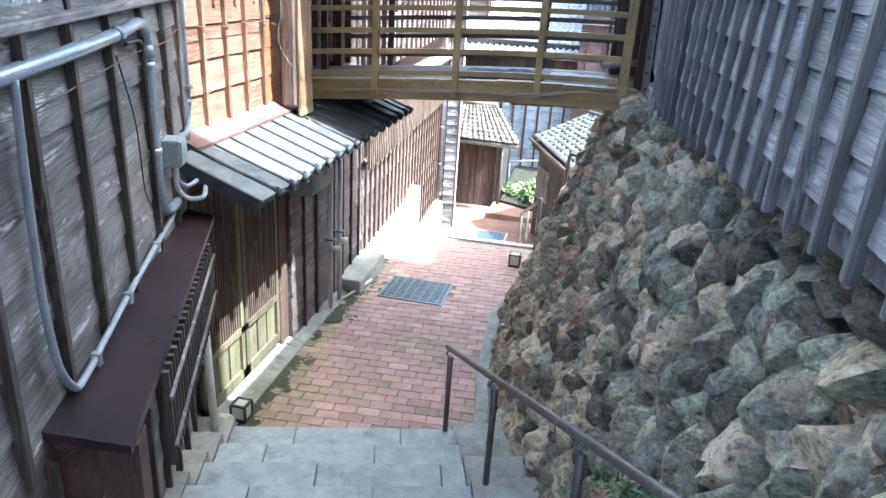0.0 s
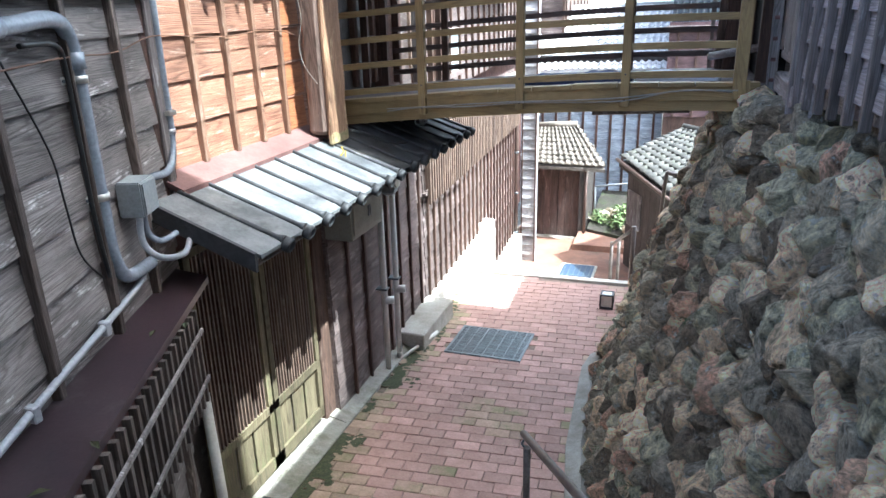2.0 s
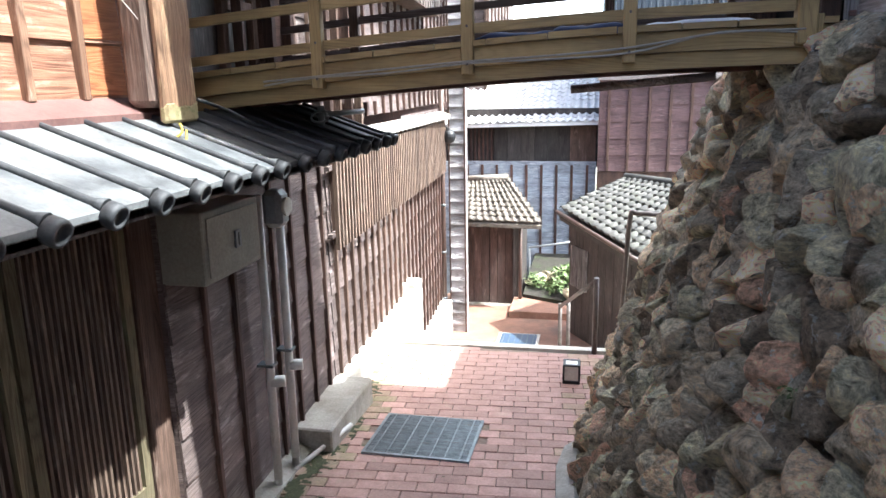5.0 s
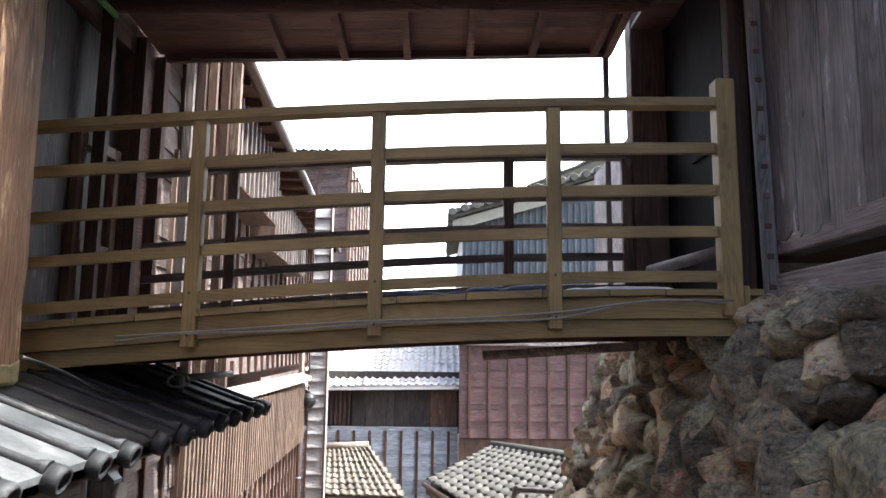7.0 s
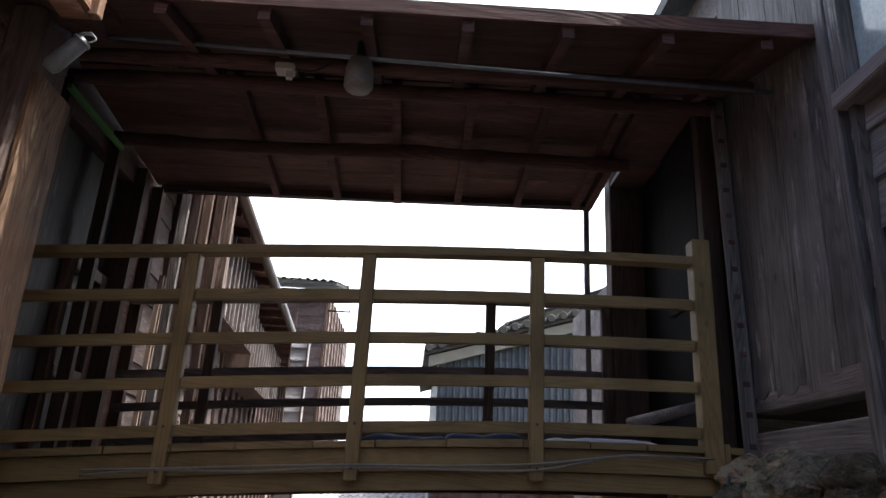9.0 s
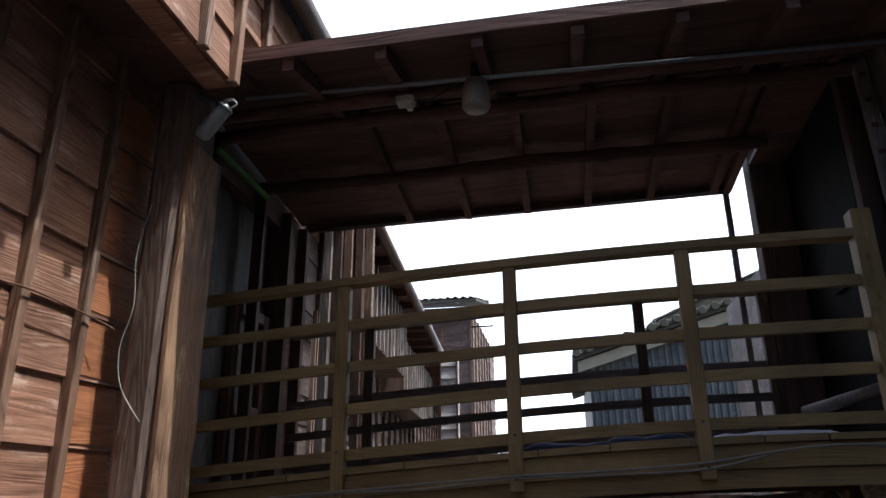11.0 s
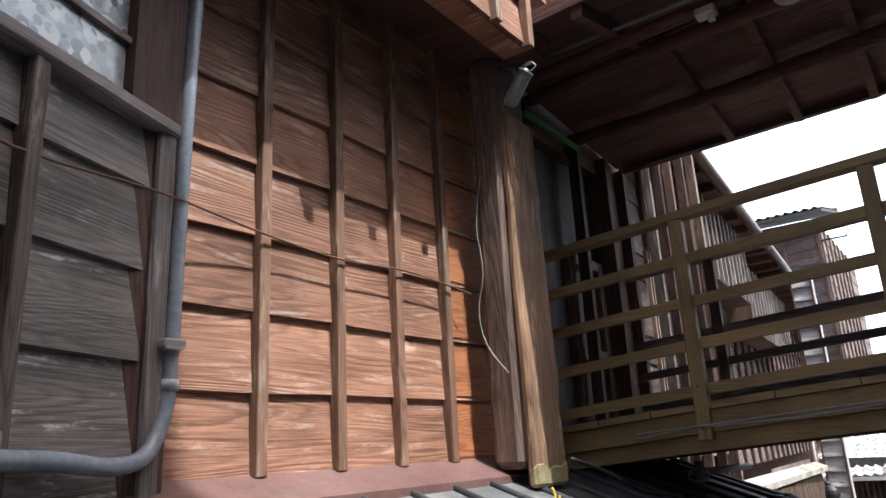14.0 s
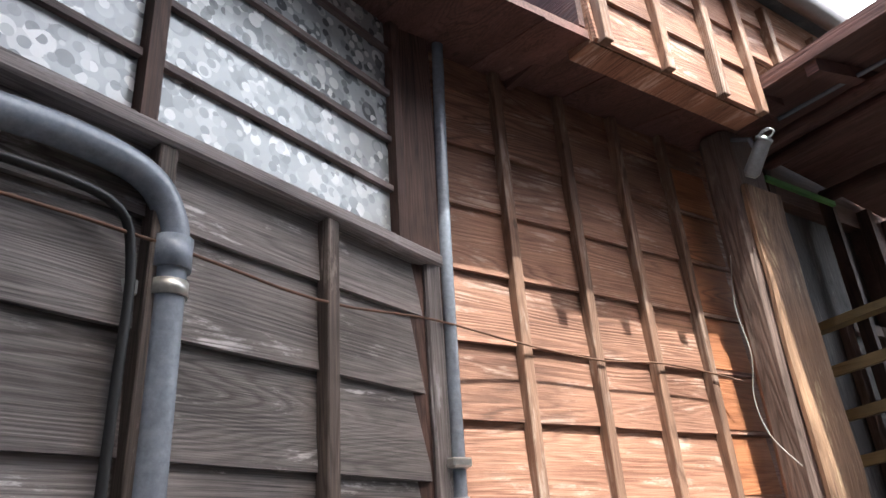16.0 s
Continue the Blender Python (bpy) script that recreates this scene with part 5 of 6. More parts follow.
# end post of the tall house close to the bridge
endp = thing("corner_boards", "pale and dark upright corner boards beside the bridge", "post")
for i, (x, mt) in enumerate(((-2.50, W_GREY_V), (-2.44, W_SOOT_V), (-2.38, W_BROWN_V), (-2.31, W_SOOT_V), (-2.25, W_SLAT))):
    part("board", boxes((x, x + 0.05, 7.30 + 0.03 * i, 7.34 + 0.03 * i, 1.9, 3.95)), mt, endp)
structure("lean_to_roof", slab([(-2.52, 8.2, 1.80), (-2.62, 12.6, 1.80), (-2.74, 12.6, 1.85), (-2.64, 8.2, 1.85)], 0.05), M_CONC, "pale sheet roof strip above the slats", "roof")
# pale corner siding and brown downpipe
clap_wall("wall_pale_corner", (-2.68, 12.75), (-2.43, 12.75), -1.5, 4.1, 0.17, [0.01, 0.24], W_PALE, W_SOOT_V, "narrow pale clapboard corner of the far house", thick=0.1, bw=0.02, bd=0.04, lap=0.05)
dp = thing("downpipe", "brown round rain downpipe at the wall end", "pipe")
part("pipe", tube([(-2.74, 12.58, 2.6), (-2.74, 12.58, -1.45)], 0.035), M_PIPE_BROWN, dp)
for z in (-0.9, -0.2, 0.5, 1.2):
    part("clip", tube([(-2.74, 12.58, z), (-2.74, 12.58, z + 0.03)], 0.042), M_STEEL, dp)
ball = bmesh.new()
bmesh.ops.create_uvsphere(ball, u_segments=14, v_segments=8, radius=0.09)
for v in ball.verts:
    v.co = Vector((v.co.x, v.co.y, v.co.z * 1.15)) + Vector((-2.62, 12.5, 1.50))
sp = thing("wall_speaker", "round dark fitting hanging at the downpipe", "fitting")
part("body", ball, M_BLACK, sp)
part("arm", tube([(-2.74, 12.58, 1.66), (-2.62, 12.5, 1.6)], 0.015), M_BLACK, sp)

# ---- tiled roofs ----


def tile_mesh(w, l, mat):
    bm = bmesh.new()
    n = 6
    rows = []
    for i in range(n + 1):
        u = i / n
        z = 0.18 * w * math.sin(u * 2 * math.pi) * (1 if u < 0.5 else 0.55)
        rows.append([bm.verts.new(c) for c in ((w * 1.06 * u, 0, z + 0.02), (w * 1.06 * u, l * 1.12, z), (w * 1.06 * u, 0, z))])
    for a, b in zip(rows, rows[1:]):
        bm.faces.new((a[0], b[0], b[1], a[1])).smooth = True
        bm.faces.new((a[2], b[2], b[0], a[0]))
    return mesh_of("tile", bm, mat)


def tiled_roof(name, e0, e1, r0, r1, nu, nv, mat, label, joined=False, drop=0.0):
    """Rows of curved tiles from the eave e0-e1 up to the ridge r0-r1."""
    e0, e1, r0, r1 = (Vector(p) for p in (e0, e1, r0, r1))
    under = Vector((0, 0, drop))
    base = structure(name, slab([(e0 - under)[:], (e1 - under)[:], (r1 - under)[:], (r0 - under)[:]], 0.06), mat, label, "roof")
    w, l = (e1 - e0).length / nu, (r0 - e0).length / nv
    me = tile_mesh(w, l, mat)
    rng = random.Random(len(name))
    vv, ff = [], []
    for j in range(nv):
        for i in range(nu):
            a = e0.lerp(e1, i / nu).lerp(r0.lerp(r1, i / nu), j / nv)
            b = e0.lerp(e1, (i + 1) / nu).lerp(r0.lerp(r1, (i + 1) / nu), j / nv)
            c = e0.lerp(e1, i / nu).lerp(r0.lerp(r1, i / nu), (j + 1) / nv)
            x, y = b - a, c - a
            z = x.cross(y).normalized()
            k = x.length / w
            m = Matrix(((*(x.normalized() * k), 0), (*y.normalized(), 0), (*z, 0), (0, 0, 0, 1))).transposed()
            m = Matrix.Translation(a + z * (0.012 + rng.uniform(-0.006, 0.008))) @ m @ pose(0, 0, 0, rng.uniform(-2, 2), 0, rng.uniform(-1.5, 1.5))
            if joined:
                o = len(vv)
                vv.extend([(m @ v.co)[:] for v in me.vertices])
                ff.extend([[o + q for q in p.vertices] for p in me.polygons])
            else:
                piece("tile", me, base, m)
    if joined:
        mm = bpy.data.meshes.new("tiles")
        mm.from_pydata(vv, [], ff)
        mm.materials.append(mat)
        ob = new("tiles", mm)
        ob.parent = base
        tagged(ob, "rows of curved roof tiles", "", "", "stuff")
    ridge = part("ridge", tube([r0 + Vector((0, 0, 0.03)), r1 + Vector((0, 0, 0.03))], 0.06, 10), mat, base)
    return base


# small shed below the steps
tiled_roof("shed_roof", (-2.86, 13.95, 0.03), (-1.42, 14.05, -0.02), (-2.82, 14.75, 0.58), (-2.05, 14.75, 0.62), 12, 9, M_TILE_TAN, "small tan tiled shed roof with a crooked eave", drop=0.03)
shed = thing("shed", "dark weathered plank shed with a bleached double door", "shed")
part("side_wall", boxes((-1.86, -1.80, 14.42, 15.6, -1.6, 0.1)), W_BLACK_V, shed)
part("back", boxes((-2.85, -1.86, 14.5, 14.56, -1.6, 0.02)), W_BLACK_V, shed)
for x0, x1 in ((-2.74, -2.34), (-2.33, -1.93)):
    for i in range(3):
        a = x0 + (x1 - x0) * i / 3
        part("door_board", boxes((a + 0.003, a + (x1 - x0) / 3 - 0.003, 14.45, 14.485, -1.55, -0.16)), W_SHED, shed)
part("door_post", boxes((-2.80, -2.745, 14.42, 14.5, -1.6, 0.0)), W_BLACK_V, shed)
part("door_post", boxes((-1.925, -1.85, 14.42, 14.5, -1.6, 0.0)), W_BLACK_V, shed)
part("lintel", boxes((-2.80, -1.85, 14.42, 14.5, -0.155, -0.02)), W_SOOT, shed)
part("threshold", boxes((-2.85, -1.75, 14.2, 14.5, -1.62, -1.52)), M_CONC, shed)
solid("shed_pole", tube([(-1.79, 14.3, -1.55), (-1.79, 14.3, -0.05)], 0.03), M_PIPE_BROWN, "brown downpipe beside the shed door", "pipe")

# terrace and plants
structure("terrace", boxes((-1.9, 0.2, 13.6, 14.4, -1.8, -1.38)), M_LANDING, "low terracotta terrace block by the shed", "terrace")
structure("garden_bed", slab([(-1.75, 14.4, -1.32), (0.4, 13.4, -1.32), (0.4, 17.0, -1.2), (-1.75, 17.0, -1.2)], 0.3), M_EARTH, "garden bed with stones and low plants", "ground")


def shrub(x, y, z, r, n, seed, label):
    rng = random.Random(seed)
    leaf_v, leaf_f = [], []
    for _ in range(n):
        a, b = rng.uniform(0, 6.28), rng.uniform(-0.2, 1.4)
        d = r * rng.uniform(0.25, 1.0)
        c = Vector((x + d * math.cos(a) * math.cos(b), y + d * math.sin(a) * math.cos(b), z + d * 0.8 * math.sin(b) + 0.04))
        m = Matrix.Translation(c) @ Euler((rng.uniform(-1, 1), rng.uniform(-1, 1), rng.uniform(0, 6))).to_matrix().to_4x4()
        s = r * rng.uniform(0.16, 0.3)
        o = len(leaf_v)
        leaf_v.extend([(m @ Vector(p))[:] for p in ((0, -s, 0), (s * 0.4, -s * 0.2, s * 0.1), (0, s, 0), (-s * 0.4, -s * 0.2, s * 0.1))])
        leaf_f.append([o, o + 1, o + 2, o + 3])
    me = bpy.data.meshes.new("leaves")
    me.from_pydata(leaf_v, [], leaf_f)
    me.materials.append(M_LEAF)
    pl = thing("plant", label, "plant")
    lv = new("leaves", me)
    lv.parent = pl
    st = part("stems", tube([(x, y, z - 0.03), (x + 0.01, y, z + r * 0.5)], [0.012, 0.004], 6), W_MOSSY, pl)
    return pl


shrub(-1.62, 14.9, -1.25, 0.2, 90, 8, "pale green shrub by the garden stones")
shrub(-1.05, 15.0, -1.2, 0.3, 160, 9, "bushy green shrub in the sunlit garden")
shrub(-1.5, 14.75, -1.3, 0.22, 90, 1, "low green leafy shrub in the garden bed")
shrub(-1.2, 14.5, -1.3, 0.25, 110, 2, "spreading green shrub in the garden bed")
shrub(-0.85, 14.8, -1.28, 0.24, 90, 3, "green shrub among garden stones")
for x, y, s, k in ((-1.6, 15.0, 0.2, 3), (-1.3, 15.2, 0.24, 7), (-1.0, 15.3, 0.2, 11), (-0.6, 14.6, 0.22, 5), (-0.95, 14.3, 0.14, 9)):
    ob = solid("garden_stone", bmesh.new(), M_ROCK, "pale sunlit garden stone", "stone", "garden stones")
    ob.data = ROCKS[k]
    ob.matrix_basis = Matrix.Translation((x, y, -1.25)) @ Matrix.Diagonal((s, s, s * 0.7, 1))
fence = thing("garden_rail", "thin pale metal rail in the garden", "railing")
part("bar", tube([(-1.75, 15.5, -0.75), (-0.75, 15.2, -0.52), (-0.74, 15.2, -1.2)], 0.02), M_PIPE_PALE, fence)
part("post", tube([(-1.74, 15.5, -0.75), (-1.74, 15.5, -1.3)], 0.018), M_PIPE_PALE, fence)

# lower handrail
lr = thing("lower_handrail", "brown steel handrail posts at the lower steps", "handrail")
part("post", tube([(-0.57, 9.22, -0.33), (-0.57, 9.22, 0.42)], 0.026), M_RAIL, lr)
part("pipe", tube([(-0.57, 9.2, 0.40), (-0.98, 11.2, -0.50)], 0.022), M_RAIL, lr)
part("post", tube([(-0.98, 11.2, -1.4), (-0.98, 11.2, -0.46)], 0.025), M_RAIL, lr)
part("post", tube([(-0.88, 11.25, -1.4), (-0.88, 11.25, -0.46)], 0.025), M_RAIL, lr)
solid("bent_pipe", tube(smooth_path([(-0.34, 9.6, -0.6), (-0.30, 9.6, 0.3), (-0.27, 9.6, 0.93), (-0.2, 9.6, 0.97), (0.15, 9.6, 0.95)], 4), 0.025), M_RAIL, "rusty brown bent pipe rising by the stone wall", "pipe")
fg = thing("lower_grating", "dark blue drain grating on the landing", "grating")
part("frame", boxes((-1.92, -1.32, 12.0, 12.62, -1.42, -1.395)), M_PLASTER, fg)
part("plate", boxes((-1.88, -1.36, 12.04, 12.58, -1.395, -1.388)), M_SOLAR, fg)
for x in spread(-1.88, -1.36, 0.085):
    part("bar", boxes((x - 0.006, x + 0.006, 12.04, 12.58, -1.388, -1.38)), M_STEEL, fg)

# blue-grey boarded house and its pale roof
clap_wall("wall_blue", (-4.2, 17.0), (-0.58, 17.0), -2.2, 0.62, 0.24, spread(0.0, 3.6, 0.30), W_BLUE, W_SOOT_V, "blue-grey boarded wall with black battens", thick=0.2, bw=0.05)
structure("wall_dark_upper", boxes((-4.2, -0.55, 17.25, 17.5, 0.55, 1.72)), W_BLACK_V, "dark upper wall under the pale roof")
wb = thing("window_bars", "black upright bars over a far window", "window bars")
lattice(wb, along((-4.2, 17.25), (-0.55, 17.25))[0], 0.95, 1.55, 0.62, 1.4, 0.085, 0.035, 0.04, W_SOOT_V, "bar", 0.0)
sheet = thing("shutter_board", "dark weathered shutter boards on the far wall", "shutter")
for i in range(4):
    part("board", boxes((-2.62 + 0.27 * i, -2.36 + 0.27 * i, 17.18, 17.23, 0.55, 1.38)), W_BLACK_V, sheet)
part("board", boxes((-1.1, -0.6, 17.18, 17.23, 0.62, 1.38)), W_BROWN_V, sheet)
tiled_roof("far_roof", (-4.3, 16.95, 1.40), (-0.55, 16.95, 1.47), (-4.3, 19.8, 2.62), (-0.55, 19.8, 2.72), 26, 16, M_TILE_PALE, "tiled roof of the far house, sun glare put into its pale colour", True)
clap_wall("wall_maroon", (-0.56, 16.6), (3.2, 16.6), 0.55, 2.25, 0.31, spread(0.0, 3.7, 0.36), W_MAROON, W_SOOT_V, "maroon boarded wall with battens", thick=0.2, bw=0.05)
structure("wall_maroon_base", boxes((-0.56, 3.2, 16.6, 16.8, -2.2, 0.54)), W_SOOT_V, "dark lower wall under the maroon boards")
solid("maroon_coping", boxes((-0.6, 3.2, 16.5, 16.62, 2.25, 2.35)), W_GREY, "grey coping above the maroon boards", "coping")
# tiled roof of the low house on the right
tiled_roof("low_roof", (-1.10, 13.1, 0.40), (0.12, 10.9, 0.12), (-0.12, 14.2, 0.72), (0.95, 12.4, 0.80), 15, 11, M_TILE, "mossy grey tiled roof of a low house", drop=0.1)
LW_M, LW_L = along((-0.92, 13.05), (0.2, 11.0))
bm = bmesh.new()
box(bm, 0, LW_L, 0.0, 0.15, -1.6, 0.2, LW_M)
low = structure("wall_low_house", bm, W_BLACK_V, "dark plank wall of the low house")
for u in spread(0, LW_L, 0.22):
    bm = bmesh.new()
    box(bm, u - 0.1, u + 0.1, -0.02, -0.002, -1.6, 0.15, LW_M)
    part("plank", bm, W_BLACK_V, low)
lb2 = thing("window_bars", "pale upright bars in the low house window", "window bars")
lattice(lb2, LW_M, 0.1, 0.6, -0.7, -0.1, 0.07, 0.025, 0.03, W_GREY_V, "bar", -0.03)
solid("low_gutter", tube([(-1.14, 13.1, 0.36), (0.10, 10.86, 0.08)], 0.03), M_PIPE_BROWN, "rusty gutter along the low tiled eave", "gutter")

# right-hand house seen over the bridge
rh = structure("house_slate", boxes((-0.52, 6.0, 16.65, 22.0, -2.0, 4.62)), M_CORR, "slate-blue corrugated steel house wall", "house")
gb = bmesh.new()
gv = [gb.verts.new(c) for c in ((-0.52, 16.65, 4.62), (3.85, 16.65, 4.62), (3.85, 16.65, 6.0), (-0.52, 22.0, 4.62), (3.85, 22.0, 4.62), (3.85, 22.0, 6.0))]
for f in ((0, 1, 2), (3, 5, 4), (0, 2, 5, 3), (1, 4, 5, 2), (0, 3, 4, 1)):
    gb.faces.new([gv[i] for i in f])
part("gable", gb, M_CORR, rh)
cm = mesh_of("corrugation", boxes((-0.026, 0.026, -0.03, 0, 0, 2.7), bevel=0.012), M_CORR)
for x in spread(-0.52, 3.2, 0.125):
    piece("corrugation", cm, rh, pose(x, 16.65, 2.3))
solid("verge_board", slab([(-0.72, 16.5, 4.62), (-0.72, 16.6, 4.62), (3.85, 16.6, 5.99), (3.85, 16.5, 5.99)], 0.2), M_BEIGE, "pale verge board under the tiled gable", "board")
tiled_roof("slate_roof", (-0.80, 22.0, 4.68), (-0.80, 16.4, 4.68), (3.85, 22.0, 6.08), (3.85, 16.4, 6.08), 16, 14, M_TILE, "grey tiled roof with round verge tiles", True)
vm = mesh_of("verge_tile", tube([(0, 0, 0), (0, 0.03, 0.0), (0, 0.42, 0.03)], [0.07, 0.085, 0.075], 10), M_TILE)
slate_base = bpy.data.objects["slate_roof"]
for i in range(20):
    u = (i + 0.3) / 20
    piece("verge_tile", vm, slate_base, pose(-0.80 + 4.65 * u, 16.33, 4.74 + 1.4 * u))
for i in range(19):
    u = (i + 0.8) / 20
    piece("verge_tile", vm, slate_base, pose(-0.80 + 4.65 * u, 16.75, 4.79 + 1.4 * u))
tiled_roof("slate_roof_back", (1.3, 27.0, 7.0), (1.5, 22.0, 6.6), (7.0, 27.0, 9.0), (7.0, 22.0, 9.0), 12, 12, M_TILE, "grey tiled roof farther back", True)

# gable house far left
clap_wall("wall_far_gable", (-4.6, 18.5), (-3.02, 18.5), 1.5, 6.3, 0.3, (0.4, 0.95, 1.6), W_BROWN, W_BROWN_V, "sunlit brown boarded far house", thick=0.3, bw=0.06)
clap_wall("wall_far_side", (-3.025, 18.8), (-3.025, 23.9), 1.5, 6.3, 0.3, (0.02, 0.6, 1.2, 1.8, 2.4, 3.0, 3.6), W_BROWN, W_BROWN_V, "brown boarded side of the far house", thick=0.004, bw=0.06)
structure("house_far_body", boxes((-9.0, -3.031, 18.8, 24.0, -2.0, 6.3)), W_BROWN, "far house body")
tiled_roof("far_gable_roof", (-5.2, 18.1, 6.4), (-2.8, 18.1, 6.4), (-5.2, 20.8, 7.0), (-2.8, 20.8, 7.0), 14, 9, M_TILE, "grey tiled roof of the far house", True)
solid("roof_bracket", tube([(-3.02, 18.52, 6.2), (-2.5, 18.52, 6.2), (-2.5, 18.52, 5.85), (-3.02, 18.52, 5.85)], 0.02), M_PIPE_BROWN, "thin metal bracket at the far eave", "bracket")

# hills, their air haze painted in as pale blue, and the bay
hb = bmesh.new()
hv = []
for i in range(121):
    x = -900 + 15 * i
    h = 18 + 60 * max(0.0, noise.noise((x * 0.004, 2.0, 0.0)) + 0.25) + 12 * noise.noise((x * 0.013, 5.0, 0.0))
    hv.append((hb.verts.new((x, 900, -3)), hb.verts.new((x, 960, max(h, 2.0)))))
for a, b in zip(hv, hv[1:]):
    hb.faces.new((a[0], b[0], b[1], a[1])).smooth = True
tagged(part("backdrop_hills", hb, M_HILL), "hills on the horizon with haze painted in as pale blue", "hills", "", "structure")

cb = bmesh.new()
cq = [cb.verts.new(c) for c in ((-2600, 1600, -3), (2600, 1600, -3), (2600, 1600, 1900), (-2600, 1600, 1900))]
cb.faces.new(cq)
tagged(part("backdrop_haze", cb, M_HAZE), "bright white haze over the distant bay", "sky", "", "structure")

# ---- pipes, wires, boxes on the left ----
con = thing("grey_conduit", "thick grey conduit bending down the tarred wall", "pipe")
part("pipe", tube(smooth_path([(-1.60, 1.4, 2.86), (-1.85, 2.21, 2.885), (-2.06, 2.80, 2.90), (-2.14, 3.02, 2.915), (-2.195, 3.15, 2.90), (-2.22, 3.205, 2.83), (-2.222, 3.21, 2.74), (-2.222, 3.21, 2.55), (-2.222, 3.21, 2.2), (-2.225, 3.22, 2.02), (-2.25, 3.30, 1.90), (-2.32, 3.52, 1.875)], 6), 0.029, 14), M_PIPE, con)
for z in (2.69, 2.25):
    cl = part("clamp", tube([(-2.222, 3.21, z), (-2.222, 3.21, z + 0.028)], 0.034, 14), M_GALV, con)
    part("lug", boxes((-2.24, -2.225, 3.125, 3.18, z, z + 0.028), bevel=0.003), M_GALV, cl)
    part("screw", tube([(-2.224, 3.145, z + 0.014), (-2.219, 3.145, z + 0.014)], 0.006, 8), M_STEEL, cl)
part("collar", tube([(-2.222, 3.21, 2.74), (-2.222, 3.21, 2.80)], 0.036, 14), M_PIPE, con)
part("collar", tube([(-2.03, 2.72, 2.898), (-2.05, 2.78, 2.90)], 0.034, 14), M_PIPE, con)
pvc = thing("pale_conduit", "pale grey plastic conduit looping along the ledge", "pipe")
part("pipe", tube(smooth_path([(-1.70, 1.80, 2.86), (-1.70, 1.78, 2.5), (-1.69, 1.76, 2.15), (-1.69, 1.78, 1.9), (-1.70, 1.84, 1.77), (-1.73, 1.93, 1.735), (-1.88, 2.30, 1.75), (-2.05, 2.75, 1.78), (-2.26, 3.33, 1.82), (-2.30, 3.45, 1.86)], 6), 0.014, 10), M_PIPE_PALE, pvc)
for p in ((-1.79, 2.08, 1.74), (-1.97, 2.54, 1.768), (-2.16, 3.05, 1.80)):
    part("clip", boxes((p[0] - 0.02, p[0] + 0.02, p[1] - 0.015, p[1] + 0.015, p[2] - 0.04, p[2] + 0.018), bevel=0.004), M_PIPE_PALE, pvc)
jb = thing("junction_box", "grey plastic junction box above the ledge", "box")
jm = along(DARK(3.30, 0.0), DARK(3.58, 0.0))[0]
bm = bmesh.new()
box(bm, 0.07, 0.225, -0.125, -0.02, 2.12, 2.27, jm)
bmesh.ops.bevel(bm, geom=bm.edges[:], offset=0.006, segments=2, affect="EDGES")
part("body", bm, M_BOX, jb)
bm = bmesh.new()
box(bm, 0.08, 0.215, -0.132, -0.126, 2.13, 2.26, jm)
part("lid", bm, M_BOX, jb)
loop = thing("conduit_loop", "pale conduit elbows looping under the junction box", "pipe")
part("pipe", tube(smooth_path([(-2.25, 3.42, 2.12), (-2.25, 3.42, 2.0), (-2.22, 3.48, 1.92), (-2.20, 3.60, 1.90), (-2.24, 3.70, 1.94)], 6), 0.014), M_PIPE_PALE, loop)
part("pipe", tube(smooth_path([(-2.30, 3.50, 2.12), (-2.29, 3.50, 2.02), (-2.27, 3.55, 1.97), (-2.26, 3.64, 1.98)], 6), 0.014), M_PIPE, loop)
dpw = thing("wall_downpipe", "blue-grey pipe running down the wall corner", "pipe")
part("pipe", tube(smooth_path([(-2.51, 4.03, 3.80), (-2.50, 4.00, 3.2), (-2.50, 3.99, 2.7), (-2.49, 3.98, 2.42), (-2.49, 3.97, 2.30), (-2.47, 3.92, 2.22), (-2.44, 3.83, 2.20), (-2.40, 3.70, 2.215), (-2.33, 3.56, 2.22)], 6), 0.019, 12), M_PIPE, dpw)
for z in (2.45, 2.36):
    part("collar", tube([(-2.492, 3.98, z), (-2.492, 3.98, z + 0.025)], 0.024, 12), M_PIPE_PALE, dpw)
part("clamp", boxes((-2.515, -2.455, 3.945, 4.0, 2.452, 2.475), bevel=0.004), M_GALV, dpw)
solid("wall_wire", tube(smooth_path([(-1.75, 1.9, 2.74), (-2.16, 3.05, 2.785), (-2.34, 3.54, 2.775), (-2.47, 3.92, 2.82), (-2.515, 4.285, 2.80), (-2.52, 4.58, 2.785), (-2.515, 4.86, 2.80), (-2.515, 5.14, 2.785), (-2.48, 5.22, 2.76)], 4), 0.0035, 6), M_WIRE, "thin rusty wire strung across the battens", "wire")
solid("wall_cable", tube(smooth_path([(-2.105, 2.89, 2.84), (-2.168, 3.09, 2.83), (-2.2, 3.142, 2.74), (-2.2, 3.142, 2.5), (-2.2, 3.142, 2.2), (-2.21, 3.17, 1.95)], 5), 0.009, 8), M_CABLE, "black cable running down the tarred wall", "cable")
solid("loose_cable", tube(smooth_path([(-2.09, 2.80, 2.8), (-2.14, 2.95, 2.5), (-2.15, 2.98, 2.3), (-2.17, 3.02, 2.1), (-2.22, 3.15, 1.95)], 5), 0.004, 6), M_CABLE, "thin loose black cable on the tarred wall", "cable")
